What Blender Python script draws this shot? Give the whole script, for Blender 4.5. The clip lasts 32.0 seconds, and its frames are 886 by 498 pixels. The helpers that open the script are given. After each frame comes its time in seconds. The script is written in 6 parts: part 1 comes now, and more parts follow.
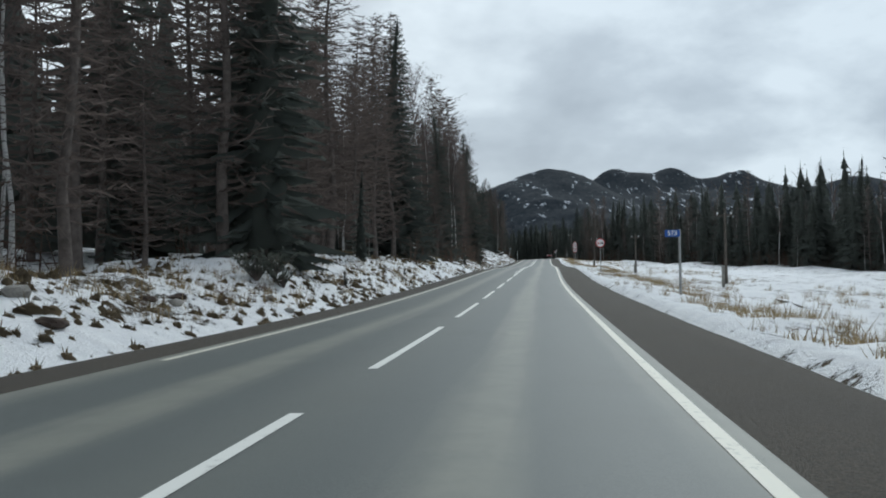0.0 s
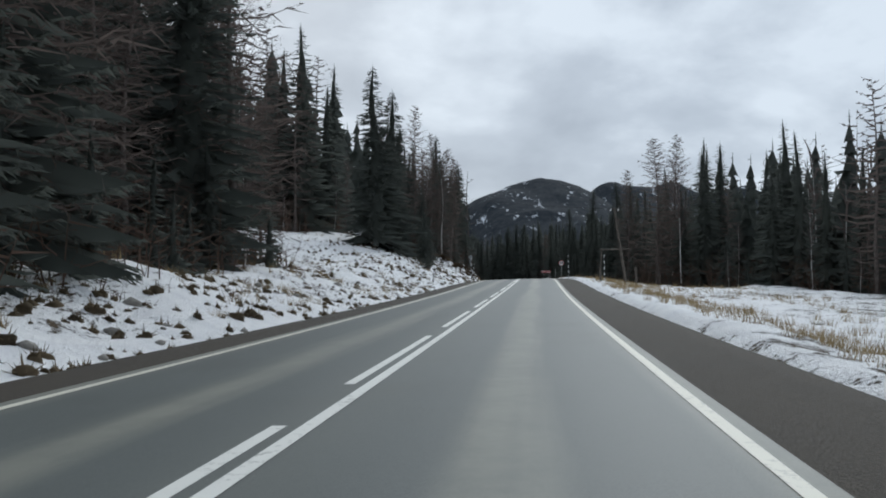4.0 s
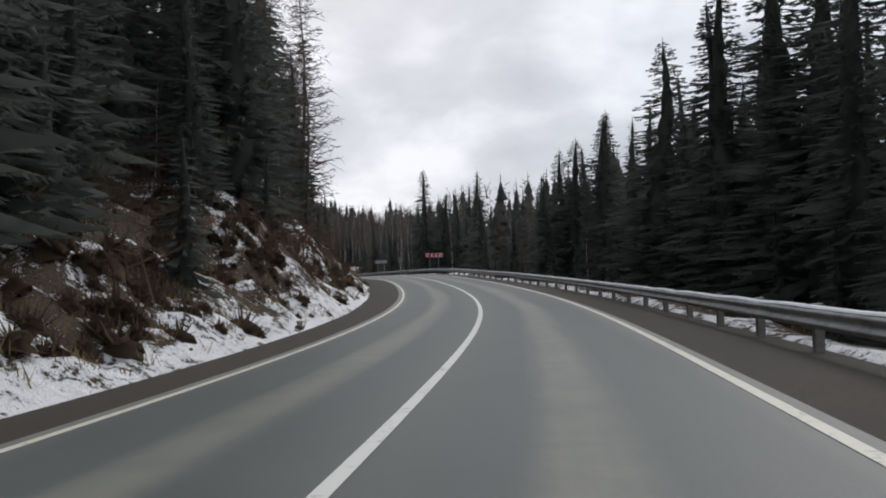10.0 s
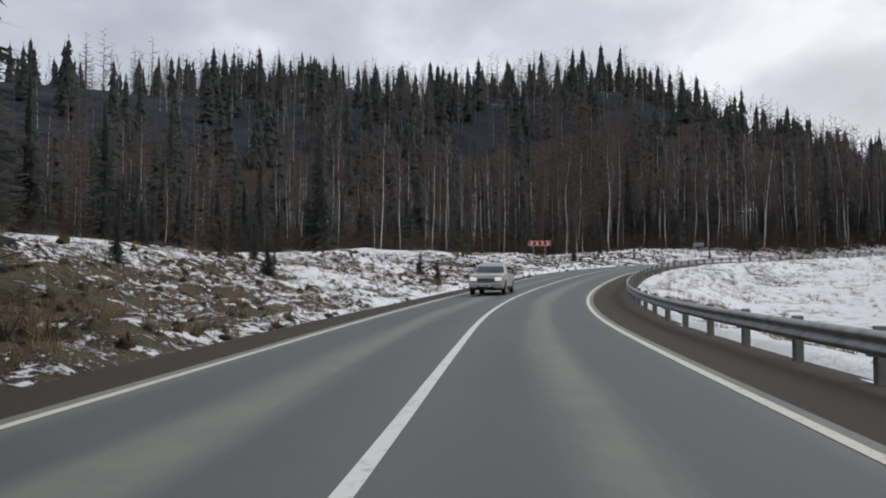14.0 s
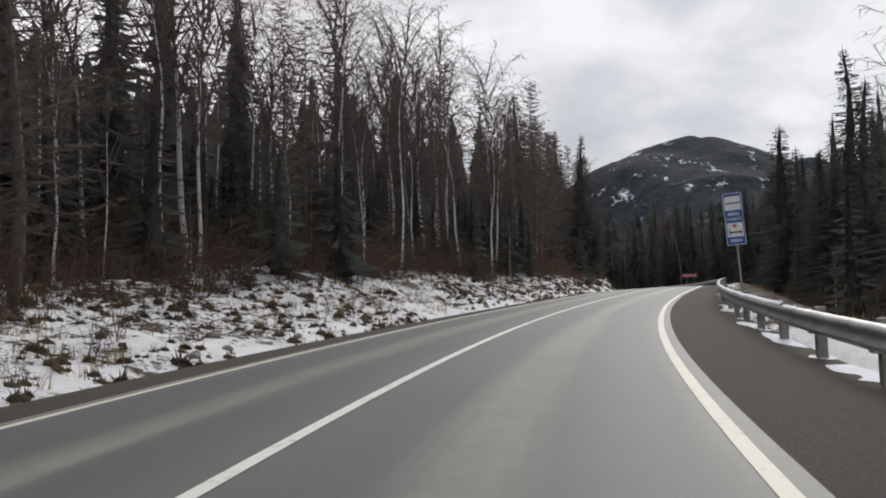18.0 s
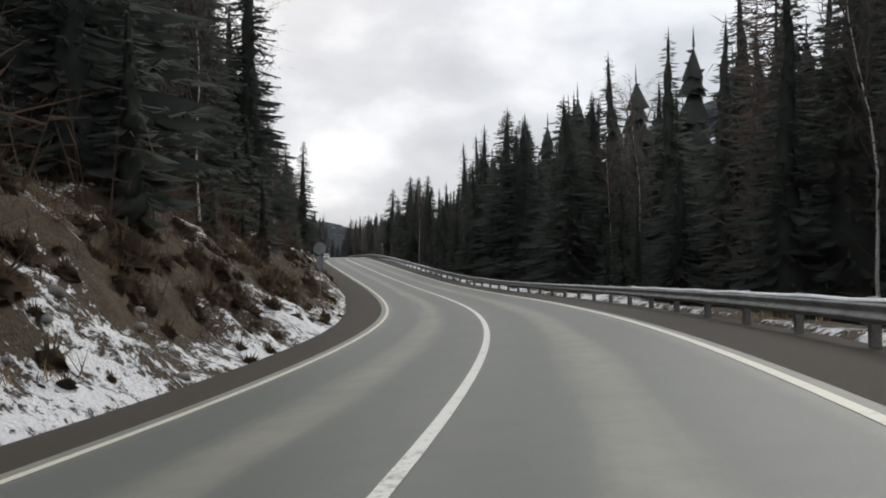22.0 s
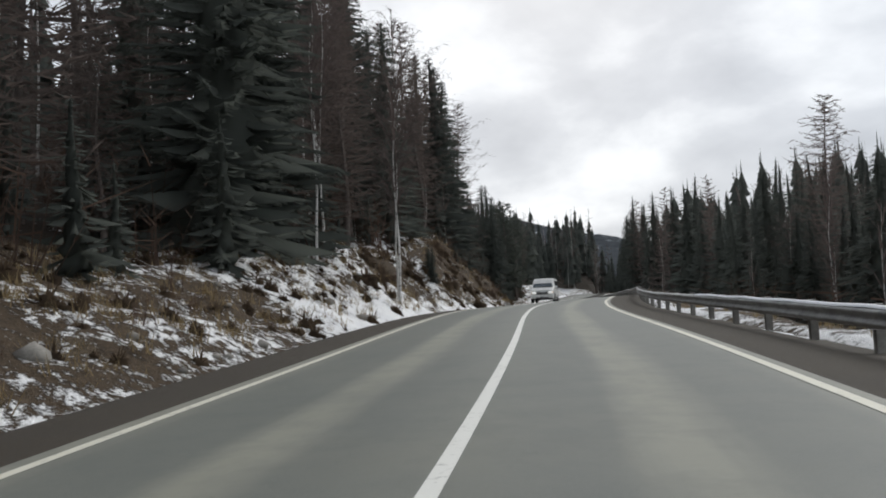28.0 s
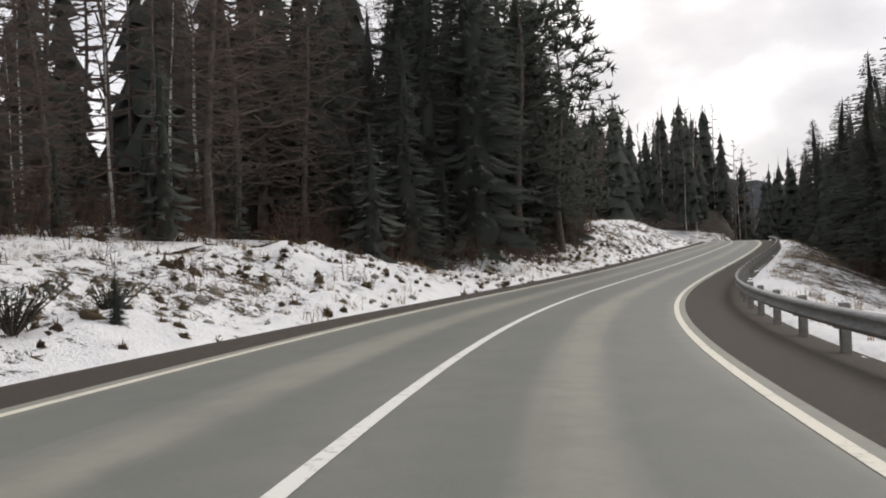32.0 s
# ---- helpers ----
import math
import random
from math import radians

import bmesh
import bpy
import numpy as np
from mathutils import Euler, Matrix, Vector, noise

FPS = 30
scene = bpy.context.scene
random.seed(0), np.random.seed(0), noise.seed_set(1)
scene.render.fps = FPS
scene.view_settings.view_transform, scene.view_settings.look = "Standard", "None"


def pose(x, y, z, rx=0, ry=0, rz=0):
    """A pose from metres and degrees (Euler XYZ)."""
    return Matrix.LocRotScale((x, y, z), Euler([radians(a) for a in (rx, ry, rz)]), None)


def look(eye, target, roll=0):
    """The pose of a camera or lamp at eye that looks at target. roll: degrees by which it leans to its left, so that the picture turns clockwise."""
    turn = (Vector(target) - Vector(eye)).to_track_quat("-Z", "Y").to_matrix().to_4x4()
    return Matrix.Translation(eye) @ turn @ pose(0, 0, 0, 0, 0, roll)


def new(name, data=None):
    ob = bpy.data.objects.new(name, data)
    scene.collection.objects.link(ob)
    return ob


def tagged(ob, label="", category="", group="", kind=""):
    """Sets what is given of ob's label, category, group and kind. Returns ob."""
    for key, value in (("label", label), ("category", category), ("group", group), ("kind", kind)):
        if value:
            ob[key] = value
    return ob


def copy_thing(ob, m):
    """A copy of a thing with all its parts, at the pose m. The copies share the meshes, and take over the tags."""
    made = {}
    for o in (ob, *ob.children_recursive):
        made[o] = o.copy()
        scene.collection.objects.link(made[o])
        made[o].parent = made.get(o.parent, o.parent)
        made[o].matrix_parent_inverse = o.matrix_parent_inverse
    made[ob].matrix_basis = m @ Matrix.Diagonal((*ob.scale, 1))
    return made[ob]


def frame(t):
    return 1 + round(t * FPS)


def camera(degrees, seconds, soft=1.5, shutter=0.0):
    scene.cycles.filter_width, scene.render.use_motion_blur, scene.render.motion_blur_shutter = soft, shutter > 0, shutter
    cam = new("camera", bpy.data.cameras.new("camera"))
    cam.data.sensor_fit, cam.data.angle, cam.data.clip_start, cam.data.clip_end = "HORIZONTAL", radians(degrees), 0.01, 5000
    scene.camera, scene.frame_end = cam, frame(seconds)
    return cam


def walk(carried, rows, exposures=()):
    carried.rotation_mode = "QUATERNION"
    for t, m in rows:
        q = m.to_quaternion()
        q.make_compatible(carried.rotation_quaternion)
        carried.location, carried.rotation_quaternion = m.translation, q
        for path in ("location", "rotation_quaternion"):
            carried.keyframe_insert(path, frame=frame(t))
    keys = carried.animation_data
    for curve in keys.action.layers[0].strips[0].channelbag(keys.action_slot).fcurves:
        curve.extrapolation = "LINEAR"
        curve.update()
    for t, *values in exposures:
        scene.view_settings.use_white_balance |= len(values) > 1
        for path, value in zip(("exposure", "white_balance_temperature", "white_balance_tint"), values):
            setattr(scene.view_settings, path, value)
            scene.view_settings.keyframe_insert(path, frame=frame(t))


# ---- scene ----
# seconds, stops, white balance
EXPO = [(0, -0.14, 5880, 1), (3, -0.16, 5930, 3), (6, -0.16, 5880, 7), (7, -0.16, 6030, 7), (8, -0.14, 6260, 11), (10, -0.01, 6310, 11), (13, -0.11, 6260, 11), (17, 0.05, 6520, 11), (18, 0.03, 6600, 11), (19.5, 0.11, 6600, 11), (21, 0.09, 6550, 10), (23, 0.12, 6500, 9), (25, 0.08, 6600, 10), (28, 0.1, 6390, 8), (30, 0.02, 6390, 8), (31, 0.10, 6500, 9), (32, 0.30, 6800, 12)]
cam = camera(56.6, 32.0, soft=1.9)

# seconds, x, y, z, pitch, roll, heading
PATH = [
    (0, 2.18, -0.18, 1.27, 1.86, 0.97, 2.19), (0.5, 3.45, 16.69, 1.38, 2.63, 2.01, 2.01), (1, 4.62, 33.61, 1.63, 3.11, 1.97, 1.83),
    (1.5, 5.81, 50.53, 1.98, 3.52, 1.55, 1.59), (2, 7.27, 67.48, 2.44, 4.06, 1.37, 1.01), (2.5, 8.95, 84.46, 3, 3.75, 1.23, 0.76),
    (3, 10.61, 101.49, 3.42, 2.73, 1.6, 1.08), (3.5, 12.04, 118.56, 3.64, 2.4, 0.79, 1.2), (4, 13.4, 135.67, 3.92, 3.01, 0.14, 1.54),
    (4.5, 14.76, 152.83, 4.3, 3.36, -0.17, 1.67), (5, 16.14, 170.02, 4.79, 3.68, -0.15, 1.55), (5.5, 17.65, 187.24, 5.34, 3.86, 0.16, 1.27),
    (6, 19.26, 204.51, 5.95, 3.74, 0.82, 0.92), (6.5, 20.82, 221.85, 6.51, 3.16, 1.29, 1.43), (7, 22.17, 239.27, 6.84, 2.38, 2.57, 2.12),
    (7.5, 23.39, 256.71, 6.99, 1.93, 2.1, 2.08), (8, 24.39, 274.22, 7.04, 1.8, 1.12, 3.28), (8.5, 24.9, 291.83, 7.03, 1.75, 0.39, 4.54),
    (9, 24.89, 309.57, 6.98, 2.14, 0.54, 7.39), (9.5, 24.19, 327.41, 7, 2.47, 1.01, 11.53), (10, 22.55, 345.21, 7.09, 2.83, 1.8, 14.16),
    (10.5, 20.13, 363.01, 7.34, 3.37, 1.3, 16.69), (11, 16.63, 380.78, 7.82, 3.57, 1.26, 20.74), (11.5, 11.91, 398.35, 8.43, 3.85, 0.94, 24.19),
    (12, 5.91, 415.56, 9.13, 3.93, 0.62, 27.36), (12.5, -1.27, 432.22, 9.8, 2.94, 0.53, 30.61), (13, -9.65, 448.14, 10.34, 2.83, 0.36, 36.5),
    (13.5, -19.59, 462.88, 10.69, 2.48, 0.25, 44.34), (14, -31.38, 475.88, 10.78, 2.05, 0.11, 50.4), (14.5, -43.69, 487.98, 10.78, 2.22, 0.05, 51.39),
    (15, -55.35, 500.32, 10.96, 3, 0.17, 47.31), (15.5, -65.49, 513.61, 11.46, 3.87, 0.57, 41.15), (16, -73.8, 527.88, 12.22, 4.63, 1.04, 34.87),
    (16.5, -80.55, 542.68, 13.01, 3.87, 0.32, 27.29), (17, -85.16, 558.44, 13.67, 3.62, 1.37, 19.53), (17.5, -87.25, 574.93, 14.24, 3.33, 1.88, 9.72),
    (18, -86.97, 591.97, 14.81, 4.05, 1.61, 2.81), (18.5, -84.85, 609.18, 15.4, 3.96, 1.06, -3.06), (19, -81.05, 626.46, 16, 4.21, 1.19, -7.51),
    (19.5, -75.93, 643.74, 16.6, 3.88, 1.96, -10.3), (20, -70.42, 661.22, 17.15, 3.42, 3.53, -10.42), (20.5, -65.17, 678.92, 17.53, 2.44, 3.5, -7.95),
    (21, -60.91, 696.9, 17.75, 2.04, 2.3, -4.46), (21.5, -58.02, 715.01, 17.87, 2.21, 2.08, -0.84), (22, -56.9, 733.38, 17.86, 2, 0.73, 8.73),
    (22.5, -57.89, 751.61, 17.83, 1.51, -0.53, 15.58), (23, -60.65, 769.55, 17.85, 2.14, 0.43, 20.65), (23.5, -64.69, 787.17, 18.09, 3.28, 1.81, 24.68),
    (24, -69.73, 804.44, 18.69, 4.77, 3.28, 26.95), (24.5, -75.37, 821.41, 19.64, 5.48, 3, 28.41), (25, -81.34, 838.13, 20.76, 5.32, 3.11, 28.45),
    (25.5, -87.32, 854.66, 21.76, 5.02, 3, 27.07), (26, -92.92, 871.2, 22.49, 4.27, 1.53, 25.61), (26.5, -98.01, 887.8, 23.07, 3.79, 0.65, 23.68),
    (27, -102.8, 904.45, 23.59, 3.7, 0.8, 24.36), (27.5, -107.86, 920.94, 24.1, 3.93, 1.79, 26.78), (28, -113.13, 937.24, 24.59, 3.99, 2.71, 28.08),
    (28.5, -118.26, 953.57, 25, 3.57, 4.81, 28.82), (29, -123.55, 969.68, 25.35, 3.32, 6.72, 27.38), (29.5, -128.65, 985.51, 25.75, 2.64, 3.79, 25.23),
    (30, -133.88, 1001.54, 25.97, 2, 2.72, 28.61), (30.5, -139.75, 1017.44, 25.89, 1.5, 1.45, 32.99), (31, -146.9, 1032.68, 25.61, 0.82, 1.05, 36.33),
    (31.5, -154.74, 1047.44, 25.21, 0.3, 1.71, 38.12), (32, -162.37, 1062.13, 24.87, 0.75, 2, 34.04),
]
walk(cam, [(t, pose(x, y, z, 90 + p, r, h)) for t, x, y, z, p, r, h in PATH], exposures=EXPO)

# ---------------------------------------------------------------- world, sun
def build_world():
    w = bpy.data.worlds.new("overcast_sky")
    scene.world = w
    w.use_nodes = True
    nt = w.node_tree
    N, K = nt.nodes, nt.links
    N.clear()
    sky = N.new("ShaderNodeTexSky")
    sky.sky_type, sky.sun_disc = "NISHITA", False
    sky.sun_elevation, sky.sun_rotation = radians(32), radians(-20)
    sky.dust_density = 3
    co = N.new("ShaderNodeTexCoord")
    sep = N.new("ShaderNodeSeparateXYZ")
    K.new(co.outputs["Generated"], sep.inputs[0])
    zc = N.new("ShaderNodeMath"); zc.operation = "MAXIMUM"; zc.inputs[1].default_value = 0.0
    K.new(sep.outputs[2], zc.inputs[0])
    za = N.new("ShaderNodeMath"); za.operation = "ADD"; za.inputs[1].default_value = 0.42
    K.new(zc.outputs[0], za.inputs[0])
    dx = N.new("ShaderNodeMath"); dx.operation = "DIVIDE"
    dy = N.new("ShaderNodeMath"); dy.operation = "DIVIDE"
    K.new(sep.outputs[0], dx.inputs[0]); K.new(za.outputs[0], dx.inputs[1])
    K.new(sep.outputs[1], dy.inputs[0]); K.new(za.outputs[0], dy.inputs[1])
    com = N.new("ShaderNodeCombineXYZ")
    K.new(dx.outputs[0], com.inputs[0]); K.new(dy.outputs[0], com.inputs[1])
    com.inputs[2].default_value = 3.7
    n1 = N.new("ShaderNodeTexNoise")
    n1.inputs["Scale"].default_value, n1.inputs["Detail"].default_value = 2.6, 8
    n1.inputs["Roughness"].default_value, n1.inputs["Distortion"].default_value = 0.5, 0.12
    K.new(com.outputs[0], n1.inputs["Vector"])
    ramp = N.new("ShaderNodeValToRGB")
    e = ramp.color_ramp.elements
    e[0].position, e[0].color = 0.34, (0.48, 0.505, 0.56, 1)
    e[1].position, e[1].color = 0.60, (0.84, 0.86, 0.905, 1)
    m = ramp.color_ramp.elements.new(0.47); m.color = (0.60, 0.625, 0.68, 1)
    K.new(n1.outputs["Fac"], ramp.inputs[0])
    b1 = N.new("ShaderNodeBackground"); b1.inputs[1].default_value = 0.006
    b2 = N.new("ShaderNodeBackground"); b2.inputs[1].default_value = 0.98
    K.new(sky.outputs[0], b1.inputs[0]); K.new(ramp.outputs[0], b2.inputs[0])
    add = N.new("ShaderNodeAddShader")
    K.new(b1.outputs[0], add.inputs[0]); K.new(b2.outputs[0], add.inputs[1])
    out = N.new("ShaderNodeOutputWorld")
    K.new(add.outputs[0], out.inputs[0])


build_world()
sun = new("sun", bpy.data.lights.new("sun", "SUN"))
sun.data.energy, sun.data.angle, sun.data.color = 1.5, radians(25), (1.0, 0.97, 0.93)
sun.matrix_world = look((0, 0, 0), (-0.3, -0.8, -0.62))


# ---------------------------------------------------------------- materials
MATS = {}


class Nodes:
    """A material's nodes, one call each."""

    def __init__(self, name):
        self.m = bpy.data.materials.new(name)
        self.m.use_nodes = True
        self.t = self.m.node_tree
        self.b = self.t.nodes["Principled BSDF"]
        MATS[name] = self.m

    def put(self, kind, links=(), **values):
        n = self.t.nodes.new(kind)
        for k, v in values.items():
            if k in ("operation", "blend_type", "data_type", "attribute_name", "noise_dimensions", "feature", "uv_map"):
                if k == "operation":
                    n.operation = v
                elif k == "blend_type":
                    n.blend_type = v
                elif k == "data_type":
                    n.data_type = v
                elif k == "attribute_name":
                    n.attribute_name = v
                elif k == "feature":
                    n.feature = v
                elif k == "uv_map":
                    n.uv_map = v
            else:
                n.inputs[int(k[1:]) if k[0] == "i" and k[1:].isdigit() else k.replace("_", " ")].default_value = v
        for sock, src in links:
            self.t.links.new(src, n.inputs[sock])
        return n

    def link(self, src, sock):
        self.t.links.new(src, self.b.inputs[sock])

    def coords(self, scale=(1, 1, 1)):
        c = self.t.nodes.new("ShaderNodeTexCoord")
        m = self.put("ShaderNodeMapping", [("Vector", c.outputs["Object"])])
        m.inputs["Scale"].default_value = scale
        return m.outputs[0]

    def noise(self, vec, scale, detail=4, rough=0.55):
        return self.put("ShaderNodeTexNoise", [("Vector", vec)], Scale=scale, Detail=detail, Roughness=rough).outputs["Fac"]

    def ramp(self, src, *stops):
        r = self.put("ShaderNodeValToRGB", [(0, src)])
        el = r.color_ramp.elements
        while len(el) < len(stops):
            el.new(0.5)
        for e, (p, c) in zip(el, stops):
            e.position, e.color = p, (*c, 1) if len(c) == 3 else c
        return r.outputs[0]

    def mix(self, fac, a, b):
        n = self.t.nodes.new("ShaderNodeMix")
        n.data_type = "RGBA"
        for sock, v in ((0, fac), (6, a), (7, b)):
            if hasattr(v, "links"):
                self.t.links.new(v, n.inputs[sock])
            else:
                n.inputs[sock].default_value = v if sock == 0 else (*v, 1)
        return n.outputs[2]

    def math(self, op, a, b=0.0):
        n = self.t.nodes.new("ShaderNodeMath")
        n.operation = op
        for i, v in ((0, a), (1, b)):
            if hasattr(v, "links"):
                self.t.links.new(v, n.inputs[i])
            else:
                n.inputs[i].default_value = v
        return n.outputs[0]

    def step(self, src, lo, hi):
        n = self.t.nodes.new("ShaderNodeMapRange")
        n.interpolation_type = "SMOOTHSTEP"
        self.t.links.new(src, n.inputs[0])
        n.inputs[1].default_value, n.inputs[2].default_value = lo, hi
        return n.outputs[0]

    def bump(self, src, strength=0.4, dist=0.02):
        n = self.put("ShaderNodeBump", [("Height", src)], Strength=strength, Distance=dist)
        self.link(n.outputs[0], "Normal")

    def rand(self):
        return self.t.nodes.new("ShaderNodeObjectInfo").outputs["Random"]

    def island(self):
        return self.t.nodes.new("ShaderNodeNewGeometry").outputs["Random Per Island"]


def plain(name, colour, rough=0.6, metal=0.0, vary=0.15, scale=6.0, bump=0.0):
    """A surface of one paint or metal, with grime at two scales."""
    n = Nodes(name)
    v = n.coords()
    a = n.noise(v, scale, 5)
    b = n.noise(v, scale * 9, 3)
    f = n.math("ADD", n.math("MULTIPLY", a, 0.7), n.math("MULTIPLY", b, 0.3))
    lo = tuple(c * (1 - vary * 1.6) for c in colour)
    hi = tuple(min(1, c * (1 + vary)) for c in colour)
    n.link(n.ramp(f, (0.3, lo), (0.65, hi)), "Base Color")
    n.b.inputs["Roughness"].default_value = rough
    n.b.inputs["Metallic"].default_value = metal
    if bump:
        n.bump(b, bump, 0.01)
    return n.m


def foliage(name, dark, light, rough=0.7):
    n = Nodes(name)
    f = n.math("ADD", n.math("MULTIPLY", n.island(), 0.6), n.math("MULTIPLY", n.rand(), 0.4))
    v = n.coords()
    g = n.noise(v, 1.3, 3)
    f = n.math("ADD", n.math("MULTIPLY", f, 0.7), n.math("MULTIPLY", g, 0.3))
    col = n.ramp(f, (0.15, dark), (0.85, light))
    n.link(col, "Base Color")
    n.b.inputs["Roughness"].default_value = rough
    n.b.inputs["Specular IOR Level"].default_value = 0.08
    tr = n.put("ShaderNodeBsdfTranslucent", [("Color", col)])
    mx = n.put("ShaderNodeMixShader", [(1, n.b.outputs[0]), (2, tr.outputs[0])], i0=0.5)
    n.t.links.new(mx.outputs[0], n.t.nodes["Material Output"].inputs[0])
    return n.m


def asphalt():
    n = Nodes("asphalt")
    uv = n.put("ShaderNodeUVMap", uv_map="road").outputs[0]
    sep = n.put("ShaderNodeSeparateXYZ", [(0, uv)])
    d, s = sep.outputs[0], sep.outputs[1]
    v = n.coords()
    grain = n.noise(v, 60, 3, 0.7)
    stretch = n.put("ShaderNodeMapping", [("Vector", uv)])
    stretch.inputs["Scale"].default_value = (1.6, 0.05, 1)
    streak = n.noise(stretch.outputs[0], 1.0, 4)
    stain = n.noise(v, 0.35, 5)
    # dusty pale bands between the wheel tracks, darker worn tracks
    ad = n.math("ABSOLUTE", d)
    wob = n.math("MULTIPLY", n.math("SUBTRACT", streak, 0.5), 0.9)
    lane = n.math("ABSOLUTE", n.math("SUBTRACT", n.math("ADD", ad, wob), 1.68))
    pale = n.math("SUBTRACT", 1.0, n.step(lane, 0.05, 0.62))
    edge = n.step(n.math("ADD", ad, wob), 3.1, 3.8)
    mid = n.math("SUBTRACT", 1.0, n.step(ad, 0.1, 0.9))
    dust = n.math("ADD", n.math("MULTIPLY", pale, 0.8), n.math("MULTIPLY", edge, 0.8))
    dust = n.math("ADD", dust, n.math("MULTIPLY", mid, 0.15))
    # dustier up the valley
    dust = n.math("ADD", dust, n.math("MULTIPLY", n.step(s, 690.0, 840.0), 0.42))
    dust = n.math("MULTIPLY", dust, n.math("ADD", n.math("MULTIPLY", stain, 0.9), 0.45))
    base = n.ramp(grain, (0.3, (0.090, 0.099, 0.094)), (0.7, (0.135, 0.145, 0.137)))
    base = n.mix(n.math("MULTIPLY", n.step(stain, 0.48, 0.72), 0.35), base, (0.088, 0.092, 0.085))
    blot = n.noise(v, 1.6, 6, 0.7)
    dust = n.math("MULTIPLY", dust, n.math("ADD", n.math("MULTIPLY", n.step(blot, 0.30, 0.70), 0.35), 0.65))
    col = n.mix(n.math("MINIMUM", dust, 1.0), base, (0.262, 0.258, 0.214))
    col = n.mix(n.math("MULTIPLY", n.step(blot, 0.52, 0.75), 0.12), col, (0.09, 0.094, 0.087))
    n.link(col, "Base Color")
    n.b.inputs["Roughness"].default_value = 0.55
    n.b.inputs["Specular IOR Level"].default_value = 0.22
    n.bump(grain, 0.25, 0.01)
    return n.m


def road_paint(name, colour):
    n = Nodes(name)
    v = n.coords()
    w = n.noise(v, 9, 5, 0.7)
    g = n.noise(v, 1.2, 3)
    f = n.math("ADD", n.math("MULTIPLY", w, 0.7), n.math("MULTIPLY", g, 0.3))
    n.link(n.ramp(f, (0.30, (0.28, 0.275, 0.25)), (0.46, colour)), "Base Color")
    n.b.inputs["Roughness"].default_value = 0.6
    return n.m


def gravel():
    n = Nodes("shoulder_gravel")
    v = n.coords()
    a = n.noise(v, 28, 4, 0.7)
    b = n.noise(v, 0.6, 5)
    c = n.ramp(a, (0.3, (0.020, 0.016, 0.012)), (0.72, (0.072, 0.056, 0.036)))
    c = n.mix(n.step(b, 0.4, 0.7), c, (0.042, 0.033, 0.023))
    n.link(c, "Base Color")
    n.b.inputs["Roughness"].default_value = 0.9
    n.bump(a, 0.7, 0.03)
    return n.m


def ground_cover():
    """Snow lying in patches over dry grass, earth and forest litter; the masks are carried by the sheet."""
    n = Nodes("snowy_ground")
    v = n.coords()
    snow = n.put("ShaderNodeAttribute", attribute_name="snow").outputs["Fac"]
    earth = n.put("ShaderNodeAttribute", attribute_name="earth").outputs["Fac"]
    a = n.noise(v, 1.1, 6, 0.62)
    mid = n.noise(v, 4.2, 5, 0.65)
    b = n.noise(v, 0.22, 4)
    fine = n.noise(v, 14, 4, 0.7)
    sm = n.math("ADD", n.math("ADD", n.math("MULTIPLY", a, 0.5), n.math("MULTIPLY", mid, 0.5)), n.math("ADD", n.math("MULTIPLY", fine, 0.32), n.math("MULTIPLY", b, 0.25)))
    nrm = n.put("ShaderNodeSeparateXYZ", [(0, n.t.nodes.new("ShaderNodeNewGeometry").outputs["Normal"])]).outputs[2]
    sm = n.math("ADD", sm, n.math("MULTIPLY", n.math("SUBTRACT", nrm, 0.86), 0.42))
    cover = n.step(n.math("ADD", sm, n.math("MULTIPLY", n.math("SUBTRACT", snow, 0.5), 0.36)), 0.745, 0.80)
    grass = n.ramp(fine, (0.25, (0.050, 0.038, 0.025)), (0.7, (0.175, 0.135, 0.088)))
    soil = n.ramp(fine, (0.25, (0.035, 0.025, 0.017)), (0.72, (0.125, 0.090, 0.060)))
    soil = n.mix(n.math("MULTIPLY", n.step(mid, 0.46, 0.60), 0.75), soil, (0.028, 0.021, 0.016))
    soil = n.mix(n.math("MULTIPLY", n.step(a, 0.50, 0.64), 0.8), soil, grass)
    litter = n.mix(n.step(a, 0.4, 0.6), grass, (0.050, 0.037, 0.027))
    low = n.mix(earth, litter, soil)
    # shade under the trees, put into the bare ground's colour by the woods mask
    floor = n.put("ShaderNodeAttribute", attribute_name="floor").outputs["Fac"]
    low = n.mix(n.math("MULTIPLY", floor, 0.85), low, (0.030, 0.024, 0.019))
    white = n.ramp(a, (0.3, (0.80, 0.80, 0.815)), (0.6, (0.92, 0.915, 0.91)))
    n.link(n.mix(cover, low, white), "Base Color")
    n.b.inputs["Roughness"].default_value = 0.85
    n.b.inputs["Specular IOR Level"].default_value = 0.15
    h = n.math("ADD", n.math("MULTIPLY", fine, 0.5), n.math("ADD", n.math("MULTIPLY", cover, 0.5), a))
    n.bump(h, 1.0, 0.16)
    return n.m


